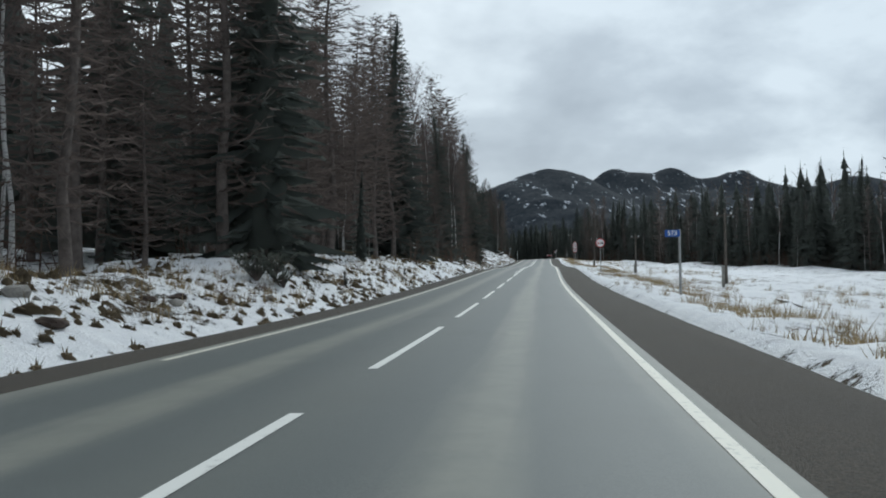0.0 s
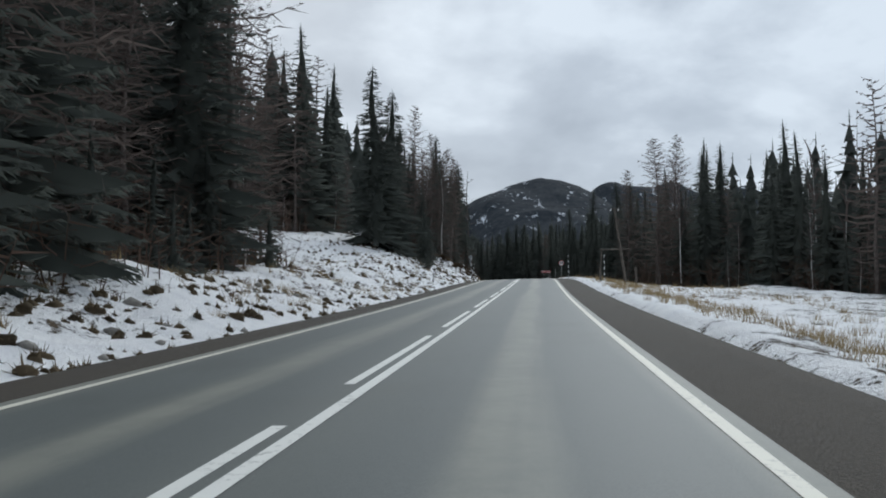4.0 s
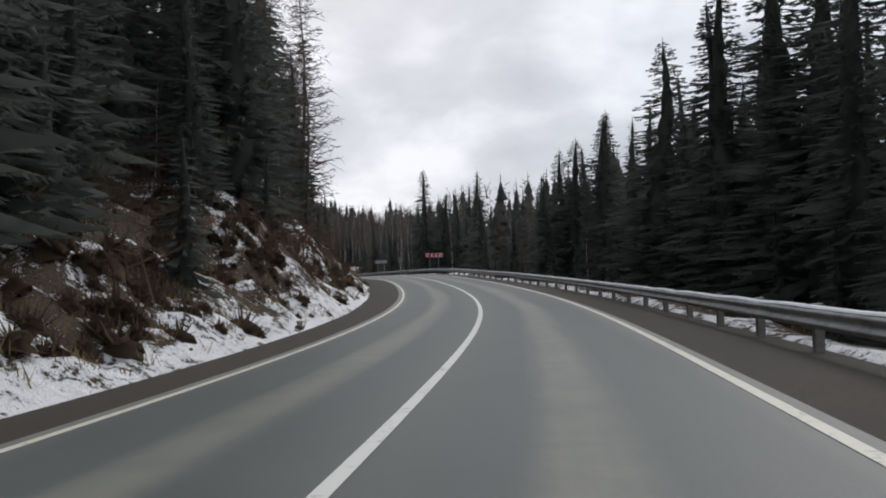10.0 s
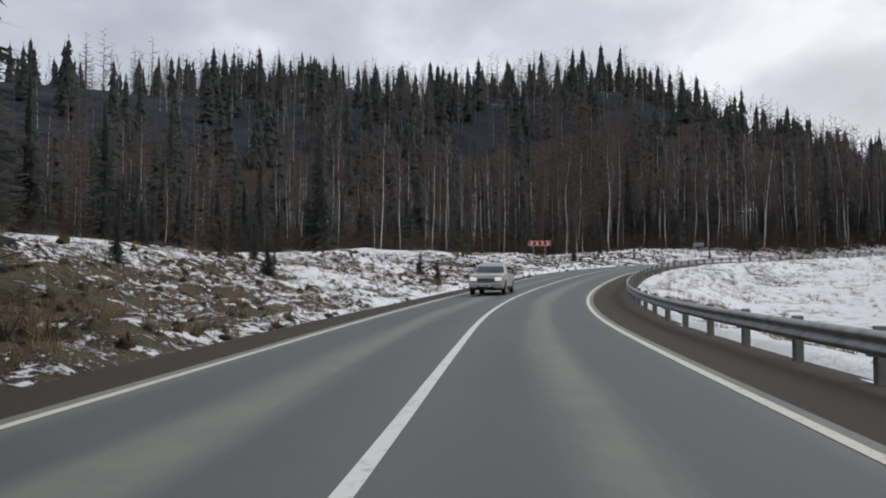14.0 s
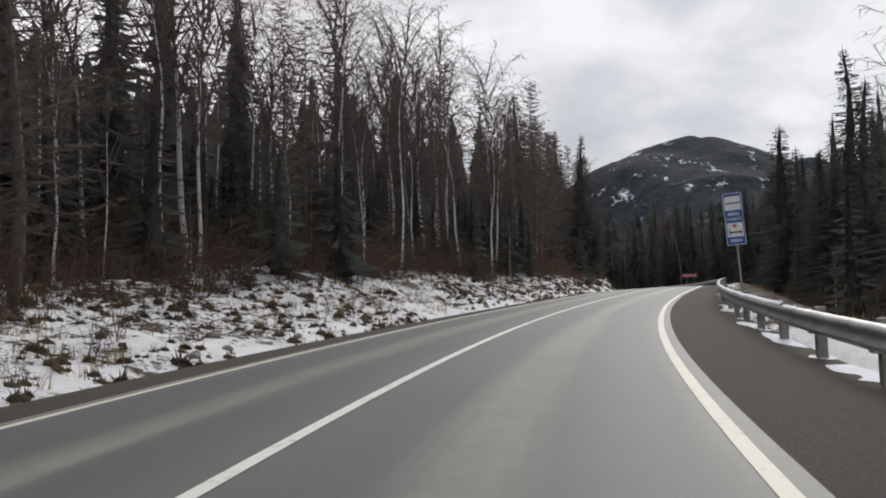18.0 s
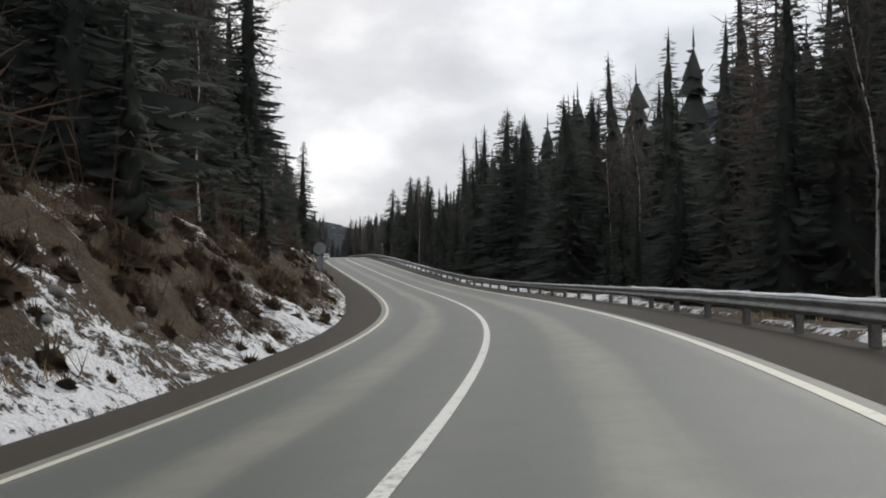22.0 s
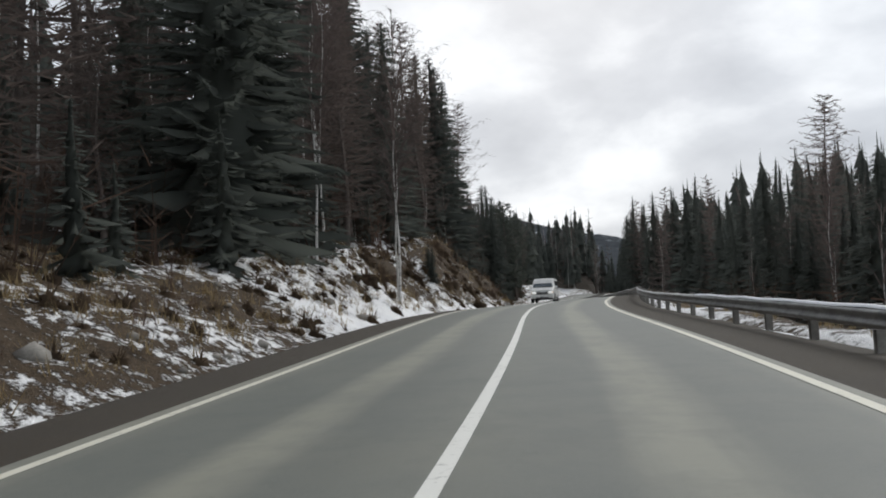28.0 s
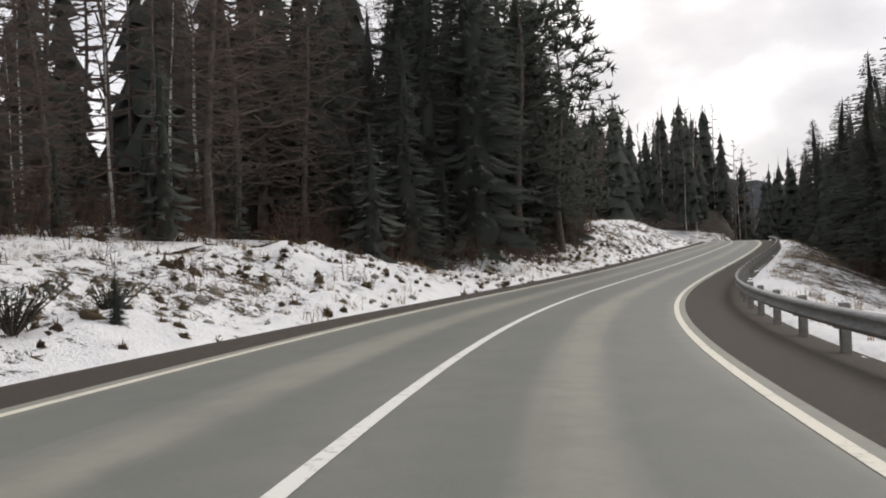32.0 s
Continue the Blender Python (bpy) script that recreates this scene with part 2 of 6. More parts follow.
def far_slope():
    n = Nodes("far_forest_slope")
    v = n.coords()
    st = n.put("ShaderNodeMapping", [("Vector", v)])
    st.inputs["Scale"].default_value = (0.06, 0.02, 0.03)
    a = n.noise(st.outputs[0], 1.0, 6, 0.65)
    f = n.noise(v, 0.12, 5, 0.7)
    snow = n.put("ShaderNodeAttribute", attribute_name="snow").outputs["Fac"]
    woods = n.ramp(f, (0.3, (0.016, 0.022, 0.028)), (0.7, (0.05, 0.055, 0.062)))
    k = n.step(n.math("ADD", n.math("MULTIPLY", a, 0.7), n.math("MULTIPLY", f, 0.4)), 0.625, 0.685)
    n.link(n.mix(n.math("MULTIPLY", k, snow), woods, (0.7, 0.73, 0.78)), "Base Color")
    n.b.inputs["Roughness"].default_value = 0.95
    n.b.inputs["Specular IOR Level"].default_value = 0.05
    return n.m


def birch_bark():
    n = Nodes("birch_bark")
    v = n.coords((1, 1, 3.5))
    a = n.noise(v, 3.0, 5, 0.7)
    b = n.noise(n.coords((1, 1, 0.35)), 2.0, 3)
    c = n.ramp(a, (0.36, (0.05, 0.045, 0.04)), (0.47, (0.60, 0.585, 0.56)))
    n.link(n.mix(n.math("MULTIPLY", n.step(b, 0.5, 0.7), 0.4), c, (0.30, 0.27, 0.24)), "Base Color")
    n.b.inputs["Roughness"].default_value = 0.8
    return n.m


asphalt()
road_paint("line_paint", (0.72, 0.71, 0.66))
road_paint("edge_paint", (0.66, 0.63, 0.53))
gravel()
ground_cover()
far_slope()
birch_bark()
foliage("fir_needles", (0.072, 0.081, 0.074), (0.128, 0.138, 0.120), 0.95)
foliage("cedar_needles", (0.066, 0.074, 0.064), (0.118, 0.128, 0.108), 0.95)
foliage("larch_twigs", (0.098, 0.079, 0.071), (0.175, 0.142, 0.126), 0.9)
foliage("birch_twigs", (0.085, 0.068, 0.063), (0.175, 0.142, 0.132), 0.9)
foliage("shrub_twigs", (0.060, 0.042, 0.035), (0.140, 0.096, 0.074), 0.9)
foliage("heath", (0.060, 0.044, 0.032), (0.165, 0.120, 0.082), 0.95)
foliage("tussock_grass", (0.075, 0.062, 0.044), (0.26, 0.205, 0.135), 0.95)
foliage("dry_grass", (0.16, 0.115, 0.06), (0.46, 0.36, 0.21), 0.85)
plain("conifer_bark", (0.115, 0.094, 0.082), 0.9, 0, 0.4, 3.0, 0.6)
plain("galvanised", (0.34, 0.34, 0.335), 0.5, 0.6, 0.28, 2.5, 0.05)
plain("post_steel", (0.25, 0.24, 0.22), 0.6, 0.4, 0.3, 5)
plain("snow_cap", (0.82, 0.83, 0.86), 0.85, 0, 0.05, 8, 0.3)
plain("sign_white", (0.75, 0.75, 0.74), 0.45, 0, 0.06, 3)
plain("sign_red", (0.50, 0.018, 0.025), 0.4, 0, 0.12, 3)
plain("sign_blue", (0.02, 0.09, 0.36), 0.4, 0, 0.12, 3)
plain("sign_black", (0.015, 0.015, 0.016), 0.5, 0, 0.1, 3)
plain("sign_back", (0.30, 0.33, 0.34), 0.5, 0.3, 0.2, 3)
plain("sign_post", (0.36, 0.36, 0.35), 0.5, 0.4, 0.25, 4)
plain("pole_wood", (0.10, 0.085, 0.07), 0.9, 0, 0.35, 3, 0.5)
plain("wire", (0.03, 0.03, 0.032), 0.6, 0.2, 0.1, 3)
plain("tar", (0.055, 0.055, 0.056), 0.6, 0, 0.3, 8)
plain("damp_asphalt", (0.078, 0.082, 0.082), 0.45, 0, 0.25, 5)
plain("outcrop_rock", (0.20, 0.165, 0.125), 0.9, 0, 0.5, 1.8, 0.9)
plain("dark_soil", (0.055, 0.038, 0.028), 0.95, 0, 0.5, 3.0, 0.9)
plain("stone_grey", (0.24, 0.225, 0.20), 0.9, 0, 0.35, 2.5, 0.7)

# ---------------------------------------------------------------- the road's line
# bearing, grade (degrees) every 15 m along the centre line, cross-fall every 30 m
BEARING = [-4.6, -4.6, -4.3, -4.7, -5.2, -5.3, -5.1, -4.9, -4.7, -4.8, -4.8, -4.9, -5.2, -5.4, -5.2, -4.5, -3.4, -3.5, -3.3, -3.1, -1.8, 1.3, 5, 6.7, 8.2, 11.7, 15.8, 18.9, 20.6, 22.1, 27.8, 36.1, 42.9, 45.9, 45.2, 41, 35.7, 31.3, 23.6, 15.2, 6.2, -1.5, -7, -11.8, -15.2, -16.6, -16.7, -15.9, -14, -11.5, -10.1, -4.1, 2.2, 7.7, 12.5, 16.6, 18.9, 20, 20.5, 19.9, 18.3, 16.7, 14.7, 14.9, 16.7, 18.2, 20.3, 21.8, 19.5, 14.8, 15.1, 20.7, 26.1, 30, 29.2, 24.8, 18.4, 12.3, 9.4, 9.5, 10.5, 11.8, 13.2, 14.6, 16.1]
GRADE = [0.05, 0.51, 0.98, 1.34, 1.68, 1.8, 1.42, 0.78, 0.76, 1.06, 1.38, 1.64, 1.85, 2.11, 2.06, 1.32, 0.7, 0.2, 0.05, -0.08, -0.11, 0.06, 0.29, 0.34, 0.99, 1.54, 2.07, 2.37, 2.15, 1.88, 1.74, 1.1, 0.29, -0.1, 0.26, 1.18, 2.16, 2.89, 2.7, 2.21, 1.81, 1.76, 1.94, 2, 1.97, 1.94, 1.69, 1.14, 0.59, 0.4, 0.05, -0, -0.04, 0.01, 0.42, 1.47, 2.48, 3.27, 3.65, 3.33, 2.55, 2.06, 1.76, 1.67, 1.72, 1.72, 1.66, 1.45, 1.06, 0.61, 0.26, -0.44, -1.17, -1.25, -1.04, -0.74, -0.25, 0.8, 1.8, 2.1, 2.0, 1.6, 1.25, 1.23, 1.19]
BANK = [0.2, -0.6, -0.5, -0.6, -0.5, -0.6, -0.9, -0.9, -1.4, -2.6, -3.2, -1.8, -1.6, -1.3, -0.9, -2.8, -1, -0.2, -0.9, -0.7, -0.2, -1, -1.3, -0.6, -1.3, -3.4, -4.8, -3.8, -0.5, -1, -1.9, -1.9, -3.1, -0.5, 0.9, -2.9, -1.8, 0.7, 0.9, 0.4, 0.3, 0.1, -0]
STEP, BACK = 1.5, 90.0


def smooth(a):
    k = np.array([1, 2, 3, 4, 3, 2, 1.0])
    return np.convolve(np.pad(a, 3, mode="edge"), k / k.sum(), "valid")


ST = np.arange(-BACK, 15.0 * (len(BEARING) - 1) + 0.1, STEP)
_sb = np.arange(len(BEARING)) * 15.0
_br = smooth(np.radians(np.interp(ST, _sb, BEARING)))
_gr = smooth(np.radians(np.interp(ST, _sb, GRADE)))
_i0 = int(BACK / STEP)


def _run(a):
    q = np.concatenate([[0], np.cumsum((a[1:] + a[:-1]) / 2 * STEP)])
    return q - q[_i0]


LINE = np.stack([_run(-np.sin(_br)), _run(np.cos(_br)), _run(np.tan(_gr))], 1)
FALL = np.tan(np.radians(smooth(smooth(np.interp(ST, np.arange(len(BANK)) * 30.0, BANK)))))
S0, S1 = ST[0], ST[-1]


def at(s, d, z=0.0):
    """World places s along the road, d to its right, z above the road's centre line."""
    s = np.asarray(s, float)
    b = np.interp(s, ST, _br)
    x = np.interp(s, ST, LINE[:, 0]) + np.cos(b) * d
    y = np.interp(s, ST, LINE[:, 1]) + np.sin(b) * d
    return np.stack(np.broadcast_arrays(x, y, np.interp(s, ST, LINE[:, 2]) + z), -1)


def cross(s, d):
    """Height of the carriageway's plane against the centre line."""
    return -np.interp(s, ST, FALL) * np.clip(d, -6.5, 6.5)


def station(x, y):
    """The nearest s and the signed distance d from the road for places in plan."""
    x, y = np.asarray(x, float).ravel(), np.asarray(y, float).ravel()
    s, d = np.empty(len(x)), np.empty(len(x))
    px, py = LINE[::2, 0], LINE[::2, 1]
    for a in range(0, len(x), 20000):
        q = slice(a, a + 20000)
        k = ((x[q, None] - px) ** 2 + (y[q, None] - py) ** 2).argmin(1)
        b = _br[::2][k]
        ex, ey = x[q] - px[k], y[q] - py[k]
        along = np.clip(-np.sin(b) * ex + np.cos(b) * ey, -STEP, STEP)
        side = np.sign(np.cos(b) * ex + np.sin(b) * ey)
        s[q] = ST[::2][k] + along
        d[q] = side * np.sqrt(np.maximum(ex ** 2 + ey ** 2 - along ** 2, 0))
    return s, d


def vnoise(x, y, seed=0):
    """Smooth value noise in 0..1."""
    x, y = np.asarray(x, float), np.asarray(y, float)
    xi, yi = np.floor(x).astype(np.int64), np.floor(y).astype(np.int64)
    u, v = x - xi, y - yi
    u, v = u * u * (3 - 2 * u), v * v * (3 - 2 * v)

    def h(i, j):
        n = (i * 374761393 + j * 668265263 + seed * 974711) & 0x7FFFFFFF
        n = ((n ^ (n >> 13)) * 1274126177) & 0x7FFFFFFF
        return ((n ^ (n >> 16)) & 0xFFFF) / 65535.0

    return (h(xi, yi) * (1 - u) + h(xi + 1, yi) * u) * (1 - v) + (h(xi, yi + 1) * (1 - u) + h(xi + 1, yi + 1) * u) * v


# the roadside, by station: edge of the woods, height and reach of the bank, slope behind it
def tab(*pairs):
    s, v = zip(*pairs)
    return lambda q: np.interp(q, s, v)


wood_left = tab((0, 11), (100, 10.5), (150, 11), (190, 15), (205, 30), (235, 24), (252, 14), (275, 10.5), (420, 10.5), (436, 12.5), (456, 12), (470, 11), (498, 11), (508, 14), (516, 28), (530, 32), (560, 34), (590, 24), (625, 15), (690, 12.5), (760, 11.5), (850, 12), (880, 13), (930, 12), (960, 11), (1050, 12), (1090, 12), (1105, 11), (1116, 13), (1124, 17), (1134, 20), (1143, 18), (1155, 12), (1165, 10.8), (1185, 11.2), (1202, 14), (1225, 22))
bank_left = tab((0, 1.6), (150, 1.5), (190, 1.6), (225, 3.4), (280, 4.2), (330, 3.8), (400, 4.4), (422, 4.0), (438, 2.9), (455, 2.7), (480, 3.0), (500, 2.7), (520, 2.2), (560, 1.5), (620, 1.3), (660, 1.9), (730, 1.8), (750, 2.2), (772, 3.9), (850, 4.0), (872, 2.8), (890, 1.5), (925, 1.5), (945, 2.4), (985, 1.4), (1006, 1.6), (1022, 2.7), (1037, 4.2), (1058, 5.4), (1080, 4.6), (1092, 3.4), (1102, 2.2), (1116, 1.8), (1129, 2.6), (1146, 2.5), (1160, 1.9), (1200, 2.5))
reach_left = tab((0, 6), (190, 8), (225, 14), (270, 7.5), (440, 7), (520, 13), (560, 16), (660, 9), (760, 6), (1000, 6.5), (1070, 6.5), (1098, 7.0), (1118, 10), (1200, 9))
hill_left = tab((0, 0.04), (180, 0.06), (215, 0.30), (300, 0.38), (440, 0.32), (500, 0.12), (560, 0.05), (640, 0.08), (740, 0.26), (850, 0.28), (1060, 0.34), (1100, 0.16), (1250, 0.16))
wood_right = tab((0, 78), (100, 72), (160, 52), (200, 36), (232, 18), (262, 14), (440, 13.5), (475, 22), (530, 42), (590, 40), (630, 22), (655, 13), (1000, 13), (1060, 15), (1085, 30), (1135, 32), (1190, 14))
drop_right = tab((0, 0.5), (60, 0.75), (118, 1.1), (150, 0.9), (200, 0.5), (255, 0.9), (300, 3.0), (440, 3.6), (540, 2.0), (600, 1.2), (650, 2.6), (1000, 3.6), (1070, 2.0), (1130, 1.3), (1200, 2.5))
HILLS = ((126, 1480, 203, 200, 260), (225, 1760, 209, 210, 260), (343, 2010, 246, 280, 300), (490, 2050, 240, 260, 300), (660, 2060, 235, 300, 320), (880, 1950, 206, 380, 400), (1250, 1800, 180, 420, 500), (-640, 1950, 150, 380, 420), (-1500, 1500, 200, 600, 900), (1700, 700, 130, 500, 900), (-900, 300, 90, 400, 700), (-430, 735, 118, 260, 300), (250, 2900, 200, 900, 500), (0, -1500, 130, 1200, 500))


def smoothstep(a, b, x):
    t = np.clip((x - a) / (b - a), 0, 1)
    return t * t * (3 - 2 * t)


def ground(s, d, x, y):
    """Height of the ground over the sea level of the plan, and its snow and bare-earth masks."""
    z0 = np.interp(s, ST, LINE[:, 2])
    a = np.abs(d)
    left = d < 0
    n1 = vnoise(x / 3.1, y / 3.1, 1) - 0.5
    n2 = vnoise(x / 9.0, y / 9.0, 2) - 0.5
    n3 = vnoise(x / 1.1, y / 1.1, 3) - 0.5
    n5 = vnoise(x / 0.45, y / 0.45, 5) - 0.5
    n4 = vnoise(x / 45.0, y / 45.0, 4) - 0.5
    edge = cross(s, d)
    # left: a small ditch, the bank, then the hillside
    out = np.maximum(a - 5.0, 0)
    r = reach_left(s) * (1 + 0.35 * n4)
    bank = bank_left(s) * (1 + 0.5 * n2 + 0.5 * n4) * smoothstep(0.5, r, out + 1.2 * n2)
    far = np.maximum(out - r, 0)
    hl = bank + hill_left(s) * np.minimum(far, 150) + 46 * smoothstep(40, 190, far) * smoothstep(470, 600, s) * smoothstep(800, 690, s)
    ditch = -0.22 * np.exp(-((out - 0.8) / 0.6) ** 2)
    # right: the verge, then down to the valley floor
    hr = -drop_right(s) * smoothstep(1.2, 9.0, out + 0.8 * n2) - 0.02 * np.minimum(out, 120)
    hr = hr + 0.10 * smoothstep(0.1, 0.9, out) * smoothstep(2.2, 1.2, out) * (s < 290)
    rough = smoothstep(0.2, 2.5, out)
    h = np.where(left, hl + ditch, hr) + edge * smoothstep(30, 6, a)
    h = h + rough * (0.40 * n1 + (0.22 + 0.55 * smoothstep(1.0, 4.0, np.where(left, bank_left(s), 0.0)) * smoothstep(14, 6, out)) * n3 + (0.18 + 0.22 * np.where(left, smoothstep(1.0, 4.0, bank_left(s)) * smoothstep(12, 5, out), 0)) * n5 + 0.9 * n2 * smoothstep(4, 14, out))
    z = z0 + h
    # the far hills, from 130 m out
    far_w = smoothstep(115, 290, a)
    zz = np.zeros_like(z)
    for hx, hy, hh, wx, wy in HILLS:
        q = ((x - hx) / wx) ** 2 + ((y - hy) / wy) ** 2
        zz = zz + (0.99 * hh * np.maximum(1.05 - 0.62 * np.sqrt(q + 0.01), 0.02 * np.exp(-q))) ** 9
    zz = zz ** (1 / 9)
    rib = 1 - 2 * np.abs(vnoise(x / 120, y / 150, 17) - 0.5)
    zz = zz * (1 + 0.10 * (vnoise(x / 170, y / 170, 7) - 0.5) + 0.10 * (rib - 0.6)) + 9 * (vnoise(x / 55, y / 55, 8) - 0.5) + 5 * (vnoise(x / 17, y / 17, 9) - 0.5)
    z = np.where(a > 115, z * (1 - far_w) + np.maximum(zz, z * 0.5) * far_w, z)
    snow = np.where(left, snow_left(s), snow_right(s)) + 0.3 * (n2 + n1) + np.where(left, np.where((s > 1046) & (s < 1078), 0.38, np.where((s > 420) & (s < 448), 0.5, 0.2)) * np.exp(-((out - 1.2) / 1.0) ** 2), np.where(s > 236, 0.45, 0.2) * np.exp(-((out - 0.9) / 0.55) ** 2))
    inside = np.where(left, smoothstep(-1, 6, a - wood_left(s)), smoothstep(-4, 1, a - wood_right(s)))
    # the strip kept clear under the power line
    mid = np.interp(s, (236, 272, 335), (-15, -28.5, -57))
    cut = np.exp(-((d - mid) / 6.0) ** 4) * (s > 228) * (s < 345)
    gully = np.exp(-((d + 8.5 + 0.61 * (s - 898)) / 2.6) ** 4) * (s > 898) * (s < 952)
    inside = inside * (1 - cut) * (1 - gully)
    snow = snow - np.where(left, inside_left(s), 0.5) * inside
    earth = np.where(left, earth_left(s), 0.15) + 0.3 * n2
    return z, np.clip(snow, 0, 1), np.clip(earth, 0, 1), inside


snow_left = tab((0, 0.55), (120, 0.66), (200, 0.76), (255, 0.72), (298, 0.64), (320, 0.50), (400, 0.52), (418, 0.44), (430, 0.24), (446, 0.12), (458, 0.0), (500, 0.02), (512, 0.30), (540, 0.44), (570, 0.40), (630, 0.44), (660, 0.56), (740, 0.6), (780, 0.42), (830, 0.34), (880, 0.56), (950, 0.45), (975, 0.12), (1004, 0.12), (1012, 0.5), (1036, 0.47), (1048, 0.34), (1058, 0.18), (1096, 0.12), (1106, 0.18), (1118, 0.40), (1130, 0.62), (1150, 0.62), (1165, 0.52), (1250, 0.50))
snow_right = tab((0, 0.50), (150, 0.56), (225, 0.5), (240, 0.08), (300, 0.0), (455, 0.0), (490, 0.42), (560, 0.6), (625, 0.55), (655, 0.0), (900, 0.05), (910, 0.3), (1000, 0.1), (1065, 0.15), (1090, 0.6), (1150, 0.6), (1200, 0.3))
inside_left = tab((0, 0.1), (90, 0.15), (150, 0.55), (520, 0.5), (600, 0.5), (760, 0.6), (1100, 0.5), (1180, 0.7))
earth_left = tab((0, 0.05), (250, 0.25), (430, 0.7), (460, 0.2), (520, 0.05), (700, 0.2), (780, 0.5), (960, 0.6), (1000, 0.8), (1095, 0.85), (1112, 0.3))


def height(x, y):
    s, d = station(x, y)
    return ground(s, d, np.ravel(x), np.ravel(y))[0]


# ---------------------------------------------------------------- mesh helpers
def mesh_from(name, verts, faces, mats, mat_index=None, smooth_faces=False):
    me = bpy.data.meshes.new(name)
    me.from_pydata([tuple(map(float, v)) for v in verts] if not isinstance(verts, np.ndarray) else verts.tolist(), [], faces if isinstance(faces, list) else faces.tolist())
    for m in mats:
        me.materials.append(MATS[m])
    if mat_index is not None:
        me.polygons.foreach_set("material_index", np.asarray(mat_index, np.int32))
    if smooth_faces:
        me.polygons.foreach_set("use_smooth", np.ones(len(me.polygons), bool))
    me.update()
    return me


def raw_mesh(name, verts, tris, mats):
    """A mesh from numpy triangles, quick for large counts."""
    me = bpy.data.meshes.new(name)
    nv, nf = len(verts), len(tris)
    me.vertices.add(nv)
    me.vertices.foreach_set("co", np.ascontiguousarray(verts, np.float32).ravel())
    me.loops.add(nf * 3)
    me.loops.foreach_set("vertex_index", np.ascontiguousarray(tris, np.int32).ravel())
    me.polygons.add(nf)
    me.polygons.foreach_set("loop_start", np.arange(0, nf * 3, 3, dtype=np.int32))
    for m in mats:
        me.materials.append(MATS[m])
    me.update(calc_edges=True)
    me.validate()
    return me


def part(name, me, parent, label="", m=None):
    ob = new(name, me)
    ob.parent = parent
    if m is not None:
        ob.matrix_basis = m
    if label:
        ob["label"] = label
    return ob


def bm_mesh(name, bm, mat):
    me = bpy.data.meshes.new(name)
    bm.to_mesh(me)
    bm.free()
    me.materials.append(MATS[mat])
    return me


def box_mesh(name, sx, sy, sz, mat, bevel=0.0, centre=(0, 0, 0)):
    bm = bmesh.new()
    bmesh.ops.create_cube(bm, size=1)
    bmesh.ops.scale(bm, vec=(sx, sy, sz), verts=bm.verts)
    bmesh.ops.translate(bm, vec=centre, verts=bm.verts)
    if bevel:
        bmesh.ops.bevel(bm, geom=bm.edges[:], offset=bevel, segments=2, affect="EDGES", profile=0.5)
    return bm_mesh(name, bm, mat)


def tube_mesh(name, pts, radii, mat, sides=8, cap=True):
    """A tapered tube along points."""
    pts = [Vector(p) for p in pts]
    V, F = [], []
    for i, p in enumerate(pts):
        t = (pts[min(i + 1, len(pts) - 1)] - pts[max(i - 1, 0)]).normalized()
        u = t.orthogonal().normalized() if abs(t.z) < 0.99 else Vector((1, 0, 0))
        u = (u - t * u.dot(t)).normalized()
        w = t.cross(u)
        for k in range(sides):
            a = 2 * math.pi * k / sides
            V.append(p + (u * math.cos(a) + w * math.sin(a)) * radii[i])
    for i in range(len(pts) - 1):
        for k in range(sides):
            a, b = i * sides + k, i * sides + (k + 1) % sides
            F.append((a, b, b + sides, a + sides))
    if cap:
        F.append(tuple(range(sides - 1, -1, -1)))
        F.append(tuple(range((len(pts) - 1) * sides, len(pts) * sides)))
    return mesh_from(name, V, F, [mat], smooth_faces=False)


def ribbon(name, s, ds, zs, mat, uv=True):
    """A strip along the road: stations s, offsets ds (columns), heights zs over the road's plane."""
    s = np.asarray(s, float)
    V = np.concatenate([at(s, d, cross(s, d) + z)[:, None, :] for d, z in zip(ds, zs)], 1)
    n, m = len(s), len(ds)
    idx = np.arange(n * m).reshape(n, m)
    F = np.stack([idx[:-1, :-1], idx[:-1, 1:], idx[1:, 1:], idx[1:, :-1]], -1).reshape(-1, 4)
    me = mesh_from(name, V.reshape(-1, 3), F, [mat], smooth_faces=True)
    if uv:
        lay = me.uv_layers.new(name="road")
        dd = np.tile(np.asarray(ds, float), n)
        sv = np.repeat(s, m)
        li = np.empty(len(me.loops), np.int32)
        me.loops.foreach_get("vertex_index", li)
        lay.data.foreach_set("uv", np.stack([dd[li], sv[li]], 1).astype(np.float32).ravel())
    return me


def thing(name, loc, rz=0.0, label="", category="", group="", kind=""):
    e = new(name)
    e.matrix_basis = pose(*map(float, loc), 0, 0, rz)
    return tagged(e, label, category, group, kind)


# ---------------------------------------------------------------- carriageway
SR = np.arange(S0, S1 + 0.1, 1.5)
road = tagged(new("road", ribbon("road", SR, (-3.85, -3.0, -2.0, -1.0, 0, 1.0, 2.0, 3.0, 3.74), (0.0, 0.012, 0.025, 0.035, 0.04, 0.035, 0.025, 0.012, 0.0), "asphalt")), "worn grey two-lane asphalt road, dusty and dry", "road", kind="structure")
for nm, ds, zs in (("left", (-6.6, -5.6, -4.95, -3.75), (-0.55, -0.12, -0.035, -0.012)), ("right", (3.64, 5.05, 5.8, 6.8), (-0.012, -0.04, -0.12, -0.5))):
    tagged(new("pavement_" + nm, ribbon("shoulder", SR, ds, zs, "shoulder_gravel")), "dark brown gravel shoulder along the asphalt edge", "shoulder", kind="structure")


